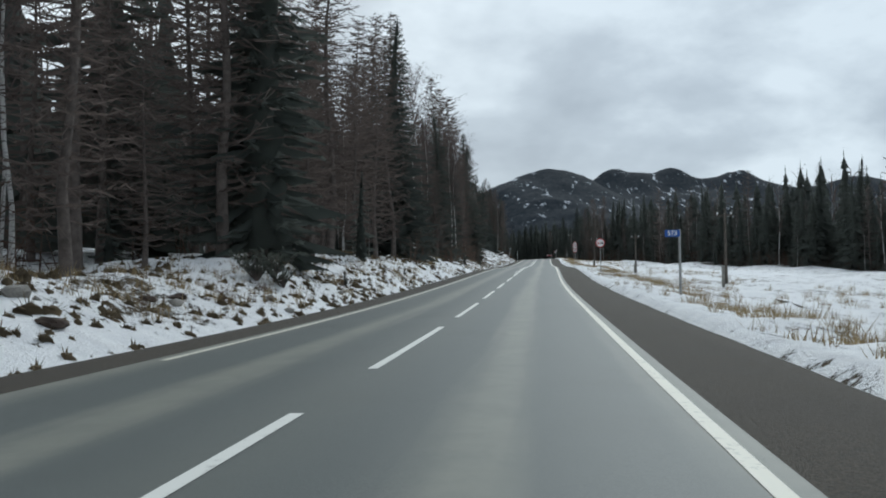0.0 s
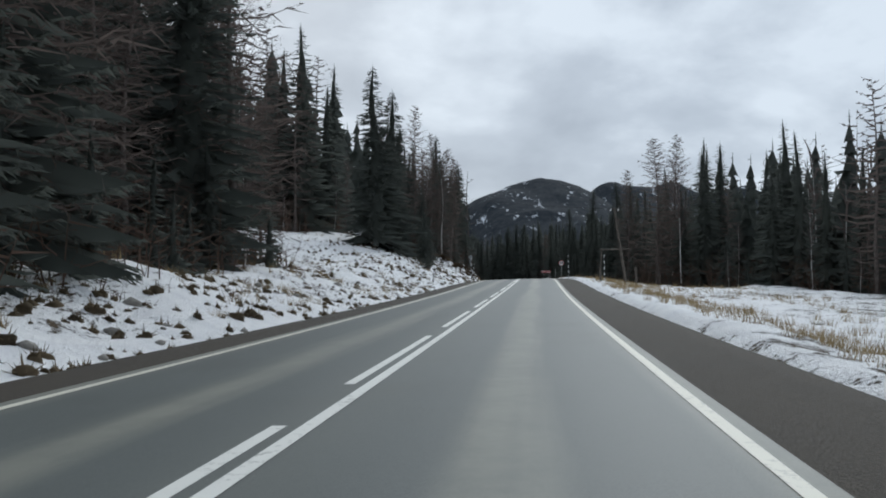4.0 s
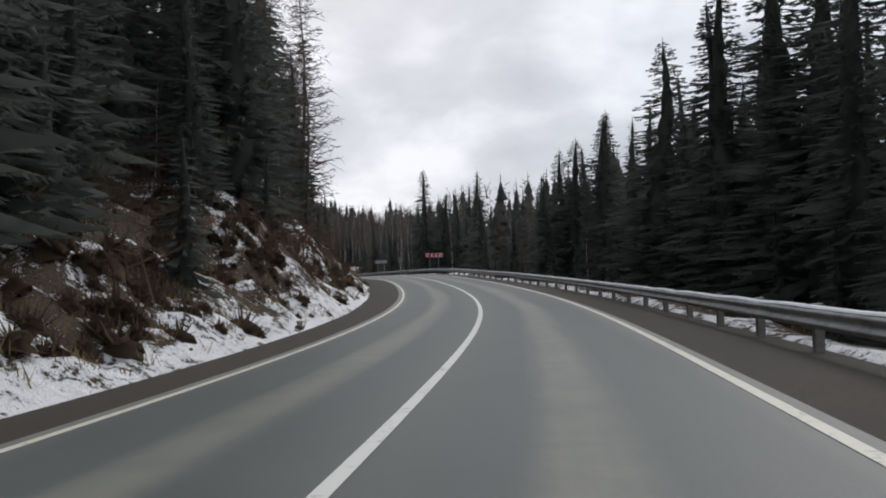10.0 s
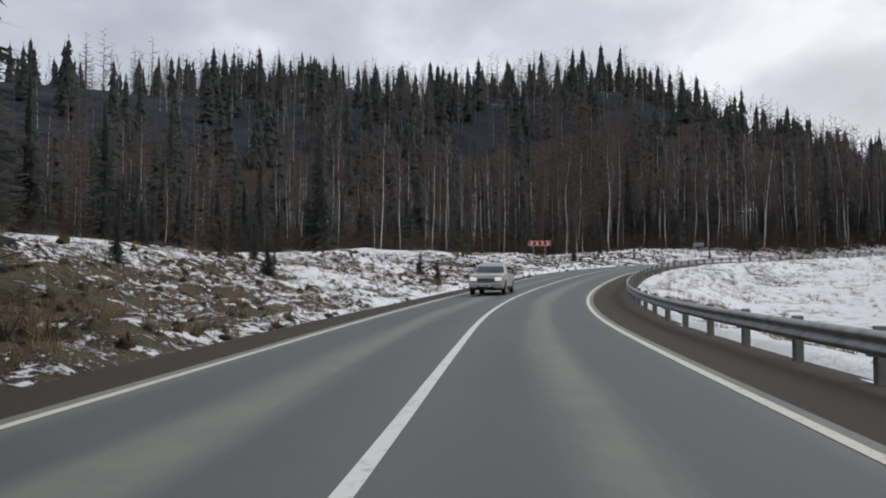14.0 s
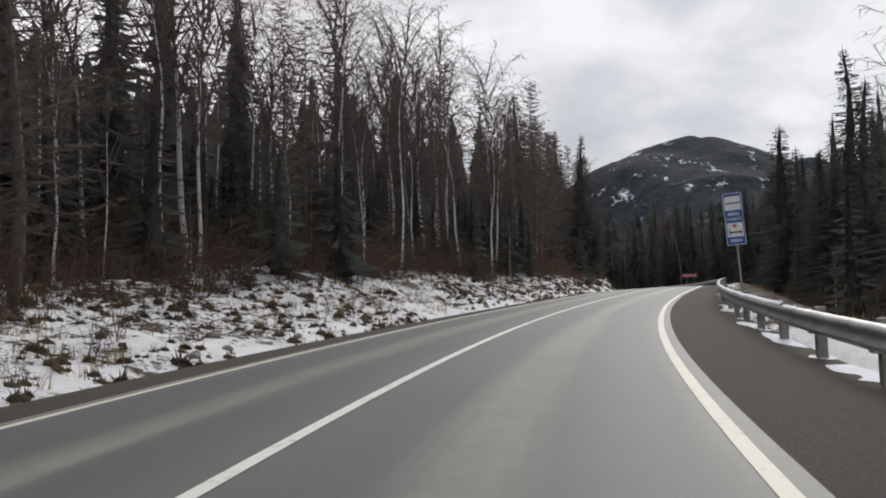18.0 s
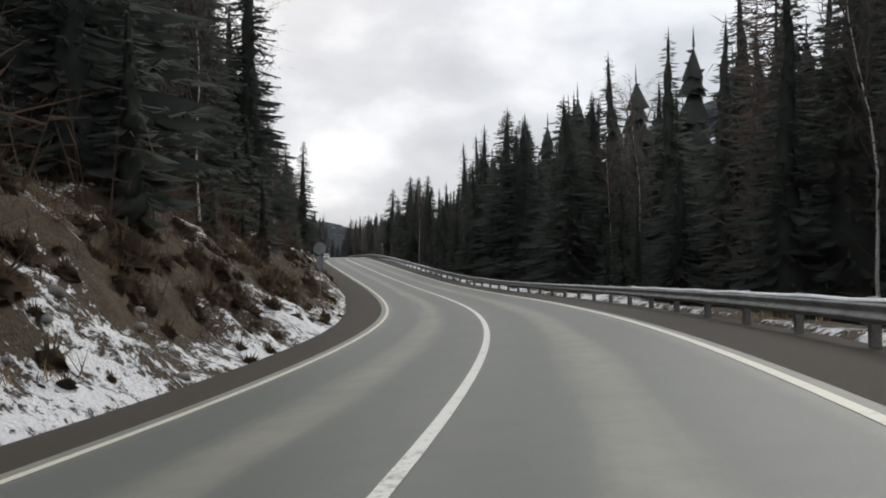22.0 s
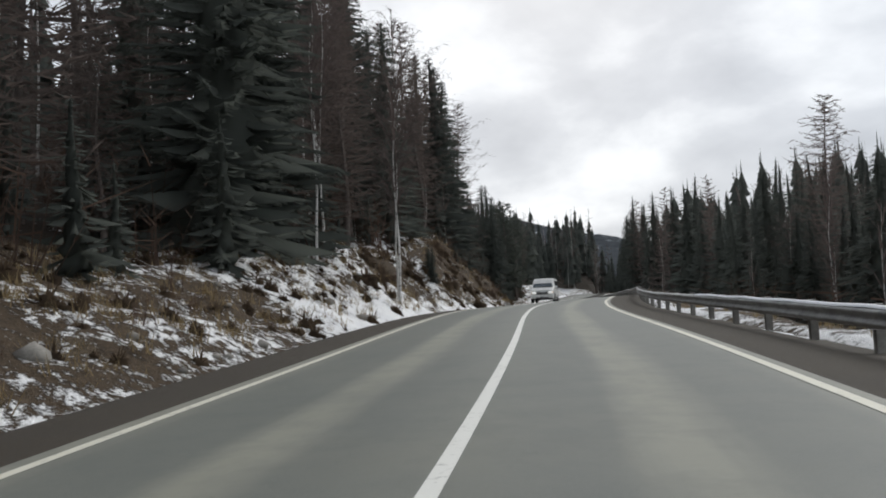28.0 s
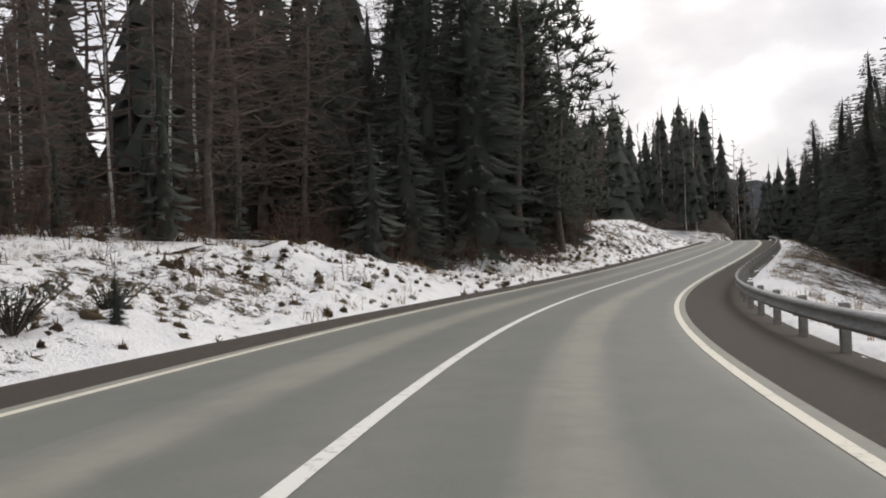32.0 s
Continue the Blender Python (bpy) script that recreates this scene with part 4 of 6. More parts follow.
def birch(seed, h, r, boughs=24, twigs=12, low=0.36, lod=0):
    """A bare birch: slender pale trunk, rising boughs, hanging fine twigs."""
    rng = random.Random(seed)
    tt, pts = trunk_mesh(rng, h, 0.0040 * h + 0.022, rng.uniform(-0.08, 0.08), 6 - lod, 8 - 2 * lod, 0.75)
    c = Tri()
    up = np.array((0, 0, 1.0))
    fat = 1.0 + 1.0 * lod
    for i in range(boughs):
        u = low + (0.95 - low) * i / (boughs - 1)
        a = i * 2.39996 + rng.uniform(-0.5, 0.5)
        L = r * (0.30 + 0.75 * math.sin(math.pi * min(1, 0.12 + 0.88 * (u - low) / (1 - low))) ** 0.8) * rng.uniform(0.7, 1.2)
        p = on_trunk(pts, u * h)
        o = np.array((math.cos(a), math.sin(a), 0))
        side = np.array((-math.sin(a), math.cos(a), 0))
        m = p + o * L * 0.45 + up * L * 0.75
        e = p + o * L * 0.95 + up * L * 1.15
        w = (0.020 + 0.010 * L) * fat
        c.blade(p, m, w, w * 0.6, side)
        c.blade(m, e, w * 0.6, 0.0, side)
        for q in range(twigs):
            f = (q + rng.random()) / twigs
            b = p + (m - p) * f * 2 if f < 0.5 else m + (e - m) * (f - 0.5) * 2
            d = np.array([rng.gauss(0, 0.6), rng.gauss(0, 0.6), rng.uniform(-0.2, 0.8)]) + o * 0.4
            ln = rng.uniform(0.5, 1.1) * (0.6 + 0.25 * L)
            t1 = b + d * ln * 0.8
            c.blade(b, t1, 0.024 * fat, 0.0, side)
            if lod == 0:
                mm = b + (t1 - b) * 0.6
                c.blade(mm, mm + d * ln * 0.3 + np.array([rng.gauss(0, 0.25), rng.gauss(0, 0.25), -0.4 * ln]), 0.017, 0.0, o)
                c.blade(mm, mm + np.array([rng.gauss(0, 0.35), rng.gauss(0, 0.35), -0.15 * ln]), 0.017, 0.0, side)
    return tt.get(), c.get()


def shrub(seed, h, n=16, k=2, fat=1.0):
    rng = random.Random(seed)
    c = Tri()
    for i in range(n):
        a, sp = rng.uniform(0, 6.28), rng.uniform(0.1, 0.75)
        b = np.array((rng.gauss(0, 0.2), rng.gauss(0, 0.2), -0.1))
        o = np.array((math.cos(a) * sp, math.sin(a) * sp, 1.0))
        L = h * rng.uniform(0.5, 1.05)
        e = b + o * L
        sd = np.array((-math.sin(a), math.cos(a), 0))
        c.blade(b, e, 0.020 * fat, 0.0, sd)
        for q in range(k):
            f = b + (e - b) * rng.uniform(0.15, 0.95)
            t = f + np.array([rng.gauss(0, 0.4), rng.gauss(0, 0.4), rng.uniform(-0.1, 0.4)]) * h * 0.5
            c.blade(f, t, 0.018 * fat, 0.0, sd if q % 2 else (0, 0, 1))
    return c.get()


def clump(seed, n=22):
    """A rounded tussock: a lumpy low dome bristling with short stems."""
    rng = random.Random(seed)
    c = Tri()
    V, F, k = [(0, 0, 0.14)], [], 5
    for ring, (r, z) in enumerate(((0.12, 0.11), (0.20, 0.02), (0.24, -0.12))):
        for i in range(k):
            a = 2 * math.pi * (i + 0.5 * ring) / k
            q = r * rng.uniform(0.7, 1.25)
            V.append((math.cos(a) * q * 1.15, math.sin(a) * q, z + rng.uniform(-0.05, 0.05)))
    for i in range(k):
        j = (i + 1) % k
        F.append((0, 1 + i, 1 + j))
        for ring in (0, 1):
            a, b = 1 + ring * k, 1 + (ring + 1) * k
            F += [(a + i, b + i, b + j), (a + i, b + j, a + j)]
    c.add(V, F)
    for i in range(n):
        a, el = rng.uniform(0, 6.28), rng.uniform(0.2, 1.4)
        d = np.array((math.cos(a) * math.cos(el), math.sin(a) * math.cos(el), math.sin(el)))
        b = d * np.array((0.16, 0.14, 0.08))
        c.blade(b, b + d * rng.uniform(0.12, 0.34), rng.uniform(0.016, 0.034), 0.0, (-math.sin(a), math.cos(a), 0.2))
    return c.get()


def tuft(seed, h, n=11):
    rng = random.Random(seed)
    c = Tri()
    for i in range(n):
        a, sp = rng.uniform(0, 6.28), rng.uniform(0.15, 0.9)
        b = np.array((rng.gauss(0, 0.10), rng.gauss(0, 0.10), -0.05))
        L = h * rng.uniform(0.5, 1.1)
        e = b + np.array((math.cos(a) * sp, math.sin(a) * sp, 1.0)) * L
        c.blade(b, e, 0.012, 0.0, (-math.sin(a), math.cos(a), 0))
    return c.get()


def as_mesh(name, vf, mat):
    return raw_mesh(name, vf[0], vf[1], [mat])


def tree_template(name, made, bark, leaf, label, category, group):
    root = thing(name, (0, 0, -500), 0, label, category, group)
    part("trunk", as_mesh("trunk", made[0], bark), root)
    part("crown", as_mesh("crown", made[1], leaf), root)
    return root


KINDS = {
    "fir": [tree_template("fir_tree", fir(10 + i, 20, r, 520, 11), "conifer_bark", "fir_needles", "tall narrow dark green fir at the roadside", "fir tree", "firs along the road") for i, r in enumerate((3.0, 3.5, 2.6, 4.0))],
    "larch": [tree_template("larch_tree", larch(30 + i, 20, r, b), "conifer_bark", "larch_twigs", "bare brown larch with level thin branches", "larch tree", "bare larches") for i, (r, b) in enumerate(((3.4, 105), (4.2, 115), (3.0, 100), (3.8, 115)))],
    "birch": [tree_template("birch_tree", birch(50 + i, 15, r, 36, 17), "birch_bark", "birch_twigs", "bare slender birch with pale peeling trunk", "birch tree", "bare birches") for i, r in enumerate((2.3, 2.9, 2.0))],
}
LOW = {
    "fir": [fir(110 + i, 20, r, 340, 0, 0.03, 1) for i, r in enumerate((3.7, 4.3, 3.3))],
    "larch": [larch(130 + i, 20, r, 60, 4, 0.08, 1) for i, r in enumerate((3.3, 3.9, 2.9))],
    "birch": [birch(150 + i, 15, r, 16, 7, 0.34, 1) for i, r in enumerate((2.3, 2.8))],
}
TINY = {
    "fir": [fir(210 + i, 20, r, 14, 0, 0.03, 2) for i, r in enumerate((3.6, 4.2))],
    "larch": [larch(230 + i, 20, r, 22, 2, 0.06, 2) for i, r in enumerate((3.4, 4.0))],
    "birch": [birch(250 + i, 15, r, 9, 3, 0.34, 2) for i, r in enumerate((2.0, 2.4))],
}
LOW["sapling"] = [fir(310 + i, 6, r, 110, 0, 0.03, 1) for i, r in enumerate((1.3, 1.7))]
BASE = {"sapling": 6.0, "fir": 20.0, "larch": 20.0, "birch": 15.0}
LOOK = {"sapling": ("conifer_bark", "fir_needles"), "fir": ("conifer_bark", "fir_needles"), "larch": ("conifer_bark", "larch_twigs"), "birch": ("birch_bark", "birch_twigs")}

# kinds of tree by station: share of firs and birches, the rest larches; tree height
fir_left = tab((0, 0.06), (70, 0.08), (105, 0.2), (150, 0.32), (190, 0.5), (250, 0.45), (290, 0.75), (380, 0.75), (420, 0.4), (434, 0.12), (458, 0.12), (480, 0.3), (510, 0.3), (530, 0.15), (600, 0.15), (640, 0.14), (690, 0.15), (735, 0.2), (765, 0.25), (788, 0.55), (850, 0.68), (880, 0.55), (940, 0.55), (990, 0.2), (1000, 0.14), (1040, 0.14), (1060, 0.4), (1080, 0.35), (1100, 0.2), (1156, 0.2), (1164, 0.72), (1196, 0.72), (1208, 0.5), (1300, 0.3))
birch_left = tab((0, 0.10), (100, 0.15), (190, 0.15), (260, 0.2), (300, 0.08), (430, 0.15), (520, 0.2), (560, 0.35), (590, 0.6), (690, 0.62), (710, 0.4), (750, 0.3), (775, 0.15), (800, 0.3), (850, 0.25), (960, 0.1), (1000, 0.25), (1100, 0.15))
tall_left = tab((0, 25), (60, 26), (130, 26), (160, 26), (190, 27), (215, 25), (250, 22), (300, 22), (400, 23), (440, 25), (500, 22), (540, 15), (575, 15), (600, 17), (640, 20), (720, 22), (860, 24), (960, 22), (1040, 23), (1080, 25), (1110, 25), (1135, 21), (1160, 24), (1200, 23), (1250, 18))
fir_right = tab((0, 0.8), (230, 0.6), (300, 0.9), (340, 0.96), (440, 0.96), (460, 0.8), (520, 0.45), (600, 0.5), (650, 0.85), (1050, 0.9), (1120, 0.6))
birch_right = tab((0, 0.12), (230, 0.25), (300, 0.08), (340, 0.02), (440, 0.02), (520, 0.35), (620, 0.15), (700, 0.06), (1100, 0.2))
tall_right = tab((0, 19), (200, 18), (250, 16), (285, 15), (305, 15.5), (340, 16.5), (360, 17.5), (378, 20.5), (402, 19.5), (418, 18), (430, 17), (455, 18), (480, 20), (540, 19), (635, 19), (655, 13), (690, 13), (706, 16), (718, 21), (745, 21), (755, 17), (775, 17), (800, 22), (900, 22), (950, 17), (990, 12), (1010, 10.5), (1045, 11), (1070, 15.5), (1095, 19), (1130, 22.5), (1180, 24), (1220, 23), (1320, 24))


def in_cut(s, d):
    """True inside the strip kept clear under the power line, or in the open gully further on."""
    for (a, p), (b, q) in (((236, -15), (272, -28.5)), ((272, -28.5), (335, -57))):
        if a <= s <= b and abs(d - (p + (q - p) * (s - a) / (b - a))) < 4.4 + 0.10 * max(0, s - 268):
            return True
    return 898 < s < 950 and abs(d + 8.5 + 0.61 * (s - 898)) < 2.3


def plant():
    rng = random.Random(77)
    spots = []
    cell = {}

    def free(x, y, r):
        i, j = int(x // 3), int(y // 3)
        for a in (-1, 0, 1):
            for b in (-1, 0, 1):
                for px, py in cell.get((i + a, j + b), ()):
                    if (px - x) ** 2 + (py - y) ** 2 < r * r:
                        return False
        cell.setdefault((i, j), []).append((x, y))
        return True

    s = -80.0
    while s < S1 + 60:
        for side in (-1, 1):
            w = (wood_left if side < 0 else wood_right)(s)
            for ring in range(9):
                depth = ring * 4.0 + rng.random() * 4.0
                if ring > 4 and rng.random() < 0.35:
                    continue
                ss = s + rng.uniform(-2, 2)
                dd = side * (w + depth + rng.uniform(-0.8, 0.8))
                if in_cut(ss, dd):
                    continue
                x, y, _ = at(min(ss, S1), dd)
                if ss > S1:
                    b = _br[-1]
                    x, y = x - math.sin(b) * (ss - S1), y + math.cos(b) * (ss - S1)
                if not free(x, y, 2.25 if ring < 3 else 2.9):
                    continue
                ff, fb, tl = (fir_left(s), birch_left(s), tall_left(s)) if side < 0 else (fir_right(s), birch_right(s), tall_right(s))
                q = rng.random()
                kind = "fir" if q < ff else "birch" if q < ff + fb else "larch"
                if side < 0 and 575 < ss < 712 and ring < 2 and kind == "fir":
                    kind = "birch"
                if side < 0 and 1080 < ss < 1156:
                    if ring > 3:
                        continue
                    kind = "larch" if kind == "fir" and rng.random() < 0.85 else kind
                h = tl * rng.uniform(0.66, 1.08) * ((1.0 if 555 < s < 715 else 0.88) if kind == "birch" else 1.0)
                if side > 0:
                    h *= 1 + 0.011 * depth
                if ring == 0 and rng.random() < 0.3:
                    h *= 0.55
                if side > 0 and 882 < ss < 912 and depth < 6:
                    h *= 0.6
                spots.append((kind, x, y, ss, dd, h, ring))
        s += 3.6
    # young firs and birches filling the understorey
    s = -40.0
    while s < S1:
        for side in (-1, 1):
            w = (wood_left if side < 0 else wood_right)(s)
            for k in range(2):
                dd = side * (w + rng.uniform(-1.5, 10))
                if in_cut(s, dd) or (side < 0 and s < 75 and rng.random() < 0.85):
                    continue
                x, y, _ = at(s + rng.uniform(-1.5, 1.5), dd)
                kind = "fir" if rng.random() < 0.75 else "birch"
                spots.append((kind, x, y, s, dd, rng.uniform(2.5, 8), 4))
            if side < 0 and (418 < s < 470 or 1034 < s < 1200):
                for k in range(3):
                    dd = -(w + rng.uniform(-1, 12))
                    x, y, _ = at(s + rng.uniform(-1.5, 1.5), dd)
                    spots.append(("fir", x, y, s, dd, rng.uniform(2.5, 5), 4))
            if side < 0 and 545 < s < 722:
                for k in range(4):
                    dd = -(w + rng.uniform(5, 24))
                    x, y, _ = at(s + rng.uniform(-1.5, 1.5), dd)
                    spots.append(("fir", x, y, s, dd, rng.uniform(5, 8.4), 4))
        s += 3.0
    return spots


CAP = {"fir": 380, "larch": 260, "birch": 170}


def settle(spots):
    X = np.array([p[1] for p in spots]); Y = np.array([p[2] for p in spots])
    Z = height(X, Y)
    order = sorted(range(len(spots)), key=lambda i: -1 if spots[i][6] < 0 else abs(spots[i][4]) + (2.5 if spots[i][4] > 0 else 0))
    used = {"fir": 0, "larch": 0, "birch": 0}
    far = {"fir": [], "larch": [], "birch": [], "sapling": []}
    deep = {"fir": [], "larch": [], "birch": [], "sapling": []}
    rng = random.Random(9)
    for i in order:
        kind, x, y, s, d, h, ring = spots[i]
        if used[kind] < CAP[kind] and ring < 4:
            used[kind] += 1
            m = pose(x, y, float(Z[i]) - 0.15, rng.uniform(-1.5, 1.5), rng.uniform(-1.5, 1.5), rng.uniform(0, 360))
            k = h / BASE[kind]
            t = copy_thing(rng.choice(KINDS[kind]), m)
            kw = k * rng.uniform(0.9, 1.15) * ((1.28 if d > 0 else 1.08) if kind == "fir" else 1.3 if kind == "birch" and 570 < s < 715 else 1.0) if h > 9 else k * 1.25
            t.matrix_basis = m @ Matrix.Diagonal((kw, kw, k, 1))
        else:
            if kind == "fir" and h < 8.5:
                kind = "sapling"
            (far if ring < 3 or h < 8.5 else deep)[kind].append((x, y, float(Z[i]) - 0.15, h / BASE[kind], rng.uniform(0, 6.283), rng.random()))
    return far, deep


def merge(name, rows, templates, mat, label, category):
    """Many plants joined into one object."""
    V, F, o = [], [], 0
    R = np.array(rows)
    pick = (R[:, 5] * len(templates)).astype(int) % len(templates)
    for t, (v, f) in enumerate(templates):
        r = R[pick == t]
        if not len(r):
            continue
        ca, sa = np.cos(r[:, 4])[:, None], np.sin(r[:, 4])[:, None]
        k = r[:, 3][:, None]
        x = r[:, 0][:, None] + k * (ca * v[:, 0] - sa * v[:, 1])
        y = r[:, 1][:, None] + k * (sa * v[:, 0] + ca * v[:, 1])
        z = r[:, 2][:, None] + k * v[:, 2]
        V.append(np.stack([x, y, z], -1).reshape(-1, 3))
        F.append((f[None] + (np.arange(len(r)) * len(v))[:, None, None]).reshape(-1, 3) + o)
        o += len(r) * len(v)
    me = raw_mesh(name, np.concatenate(V), np.concatenate(F), [mat])
    return tagged(new(name, me), label, category, kind="stuff")


# trees that stand out: kind, station, offset, height of the top over the road
HERO = (("fir", 157, -12.7, 25.5), ("fir", 151, -11.5, 22), ("larch", 265, -10.5, 19.5), ("fir", 274, -20.4, 26.2), ("fir", 268, -23, 24), ("fir", 305, 19.9, 20.4), ("fir", 308, 22, 18), ("fir", 323, 19.3, 21.4), ("fir", 332, 15.4, 18.1), ("fir", 967, -10.2, 27.6), ("fir", 950, -19.5, 33), ("fir", 953, -20.5, 32), ("larch", 941, -21, 34), ("fir", 503, 29.0, 22), ("fir", 500, 33, 17), ("fir", 1177, -15.5, 29.2), ("fir", 1169, -17.0, 27.6), ("fir", 1192, -20.5, 31), ("fir", 712, 17.8, 22.6), ("fir", 716, 20, 20), ("fir", 948, 13.5, 17.5), ("fir", 952, 14.5, 16.0), ("fir", 985, 13.2, 18), ("fir", 989, 15, 16), ("fir", 1036, -7.9, 4.3), ("fir", 1037, -8.4, 4.6), ("fir", 1049, -9, 5.2), ("fir", 1052.8, -8.6, 4.6), ("fir", 1043, -11, 7), ("fir", 230.4, -14.9, 22), ("fir", 226, -16, 24), ("larch", 602, -28, 25), ("larch", 605, -28, 27), ("larch", 608, -28, 27), ("larch", 611, -28, 26), ("larch", 614, -28, 25), ("larch", 600, -33, 24), ("fir", 779, -15.5, 30), ("larch", 1050, -12.0, 21.8), ("larch", 1043, 18.7, 13.5), ("birch", 263, -11.8, 19), ("birch", 585.2, -11.2, 7.0), ("birch", 586.4, -10.5, 7.6), ("birch", 587.5, -10.4, 7.4), ("fir", 588, -12, 3.6), ("fir", 1128.4, -10.0, 3.3), ("birch", 1023.2, -6.9, 13), ("birch", 1023.5, -7.0, 12), ("birch", 1020, -9.8, 17), ("birch", 1018.4, -9.6, 17), ("birch", 116, -10.2, 19), ("birch", 115.4, -10.6, 20), ("fir", 103.2, -7.8, 2.0), ("fir", 238.8, -12.0, 8.5), ("fir", 125.2, -7.6, 2.6), ("fir", 40, -7.4, 1.3), ("fir", 59.6, -7.8, 1.2), ("fir", 613, -7.6, 2.3), ("fir", 550, -9.5, 1.9), ("fir", 553, -12, 2.4), ("fir", 1131, -7.2, 1.6), ("fir", 520, -15, 4.6), ("fir", 525, -17, 5.0), ("fir", 529, -12.5, 3.4), ("fir", 533, -14, 2.8), ("fir", 540, -19, 5.5), ("fir", 598, -9.5, 1.8), ("fir", 503, -10.4, 16.9), ("birch", 506, -10.6, 16.5), ("larch", 498, -12, 20), ("fir", 494, -13, 21), ("larch", 489, -11.5, 22), ("larch", 1082, -11.3, 25), ("larch", 1105, -16, 23), ("larch", 1110, -15, 22), ("larch", 1115, -17, 22), ("larch", 1120, -16.5, 21), ("larch", 1126, -18, 20), ("larch", 1101, -18, 24), ("larch", 1108, -20, 24), ("larch", 1131, -19.5, 20), ("fir", 391, 14.5, 17.5), ("fir", 388, 16, 18.5), ("larch", 1088, -13, 20), ("larch", 1094, -13.5, 18), ("fir", 1078, -14, 24), ("fir", 1072, -12.5, 25), ("larch", 236, 16.5, 17), ("larch", 240, 19, 18), ("birch", 233, 18.5, 14))
SPOTS = plant()
for kind, s, d, top in HERO:
    p = at(s, d)
    SPOTS.append((kind, float(p[0]), float(p[1]), s, d, float(top + p[2] - height(p[0], p[1])[0]), -1))
FAR, DEEP = settle(SPOTS)
for kind in FAR:
    for p in (0, 1):
        merge(("trunks_" if p == 0 else "crowns_") + kind, FAR[kind], [t[p] for t in LOW[kind]], LOOK[kind][p], "dense woodland of " + ("young fir" if kind == "sapling" else kind) + " trees behind the roadside", "woodland")


def hill_woods():
    """Trees over the hillside above the road and across the valley floor."""
    rng = random.Random(31)
    rows = DEEP
    P = []
    for side, a, b, n, depth in ((-1, 190, 460, 900, 110), (-1, 440, 1120, 3600, 220), (1, -60, 280, 900, 90), (1, 280, 1250, 1800, 110), (-1, -60, 190, 500, 60)):
        for _ in range(n):
            s = rng.uniform(a, b)
            w = (wood_left if side < 0 else wood_right)(s)
            d = side * (w + 33 + depth * rng.random() ** 1.2)
            x, y, _z = at(s, d)
            if not in_cut(s, d):
                P.append((x, y, s, side))
    # the wooded hill inside the long bend
    for _ in range(1500):
        P.append((rng.uniform(-540, -150), rng.uniform(560, 930), 600, -1))
    # woods round the far end, where the road runs out of sight
    for _ in range(600):
        P.append((rng.uniform(-420, 20), rng.uniform(1215, 1420), 1250, 0))
    for _ in range(420):
        P.append((rng.uniform(-330, -110), rng.uniform(1190, 1275), 1250, 0))
    X = np.array([p[0] for p in P]); Y = np.array([p[1] for p in P])
    S, D = station(X, Y)
    Z = ground(S, D, X, Y)[0]
    for i, (x, y, s, side) in enumerate(P):
        if abs(D[i]) < (17 if s == 1250 else 70 if s == 600 else 26):
            continue
        q = rng.random()
        ff, fb = (max(fir_left(s) * 0.7, 0.28 if s > 440 else 0), birch_left(s) * 0.4) if side < 0 else (fir_right(s), birch_right(s))
        kind = "fir" if q < ff else "birch" if q < ff + fb else "larch"
        rows[kind].append((x, y, float(Z[i]) - 0.2, rng.uniform(0.55, 0.95) * (1.1 if kind == "birch" else 1) * (1.3 if s == 1250 else 1), rng.uniform(0, 6.283), rng.random()))
    for kind in ("fir", "larch", "birch"):
        for p in (0, 1):
            merge(("hill_trunks_" if p == 0 else "hill_crowns_") + kind, rows[kind], [t[p] for t in TINY[kind]], LOOK[kind][p], "mixed woodland of " + kind + " trees covering the hillside", "woodland")


hill_woods()


def stone_pine(s, d, top):
    p = at(s, d)
    z = float(height(p[0], p[1])[0])
    h = float(p[2]) + top - z
    a, b = cedar(5, h, 4.6)
    root = thing("stone_pine", (p[0], p[1], z - 0.2), 0, "dark rounded stone pine at the bend", "pine tree")
    part("trunk", as_mesh("trunk", a, "conifer_bark"), root)
    part("crown", as_mesh("crown", b, "cedar_needles"), root)


def dead_tree(s, d, top, seed, n, reach, label):
    """A bare trunk with a few crooked limbs."""
    rng = random.Random(seed)
    p = at(s, d)
    z = float(height(p[0], p[1])[0])
    h = float(p[2]) + top - z
    root = thing("dead_tree", (p[0], p[1], z - 0.2), rng.uniform(0, 360), label, "dead tree")
    tt, pts = trunk_mesh(rng, h, 0.011 * h + 0.04)
    part("trunk", as_mesh("trunk", tt.get(), "conifer_bark"), root)
    for i in range(n):
        u = 0.35 + 0.6 * i / n
        a = rng.uniform(0, 6.28)
        b = on_trunk(pts, u * h)
        L = reach * (1.15 - 0.6 * u) * rng.uniform(0.6, 1.2)
        o = np.array((math.cos(a), math.sin(a), 0))
        t = Tri()
        q = [b, b + o * L * 0.4 + (0, 0, rng.uniform(-0.1, 0.25) * L), b + o * L * 0.75 + (0, 0, rng.uniform(0.05, 0.4) * L), b + o * L + (0, 0, rng.uniform(0.1, 0.6) * L)]
        t.tube(q, [0.07, 0.05, 0.035, 0.012], 5)
        for k in range(5):
            c0 = q[1] + (q[3] - q[1]) * rng.random()
            t.tube([c0, c0 + np.array([rng.gauss(0, 0.35), rng.gauss(0, 0.35), rng.uniform(0, 0.5)]) * L * 0.5], [0.025, 0.006], 4)
        part("limb", as_mesh("limb", t.get(), "conifer_bark"), root)


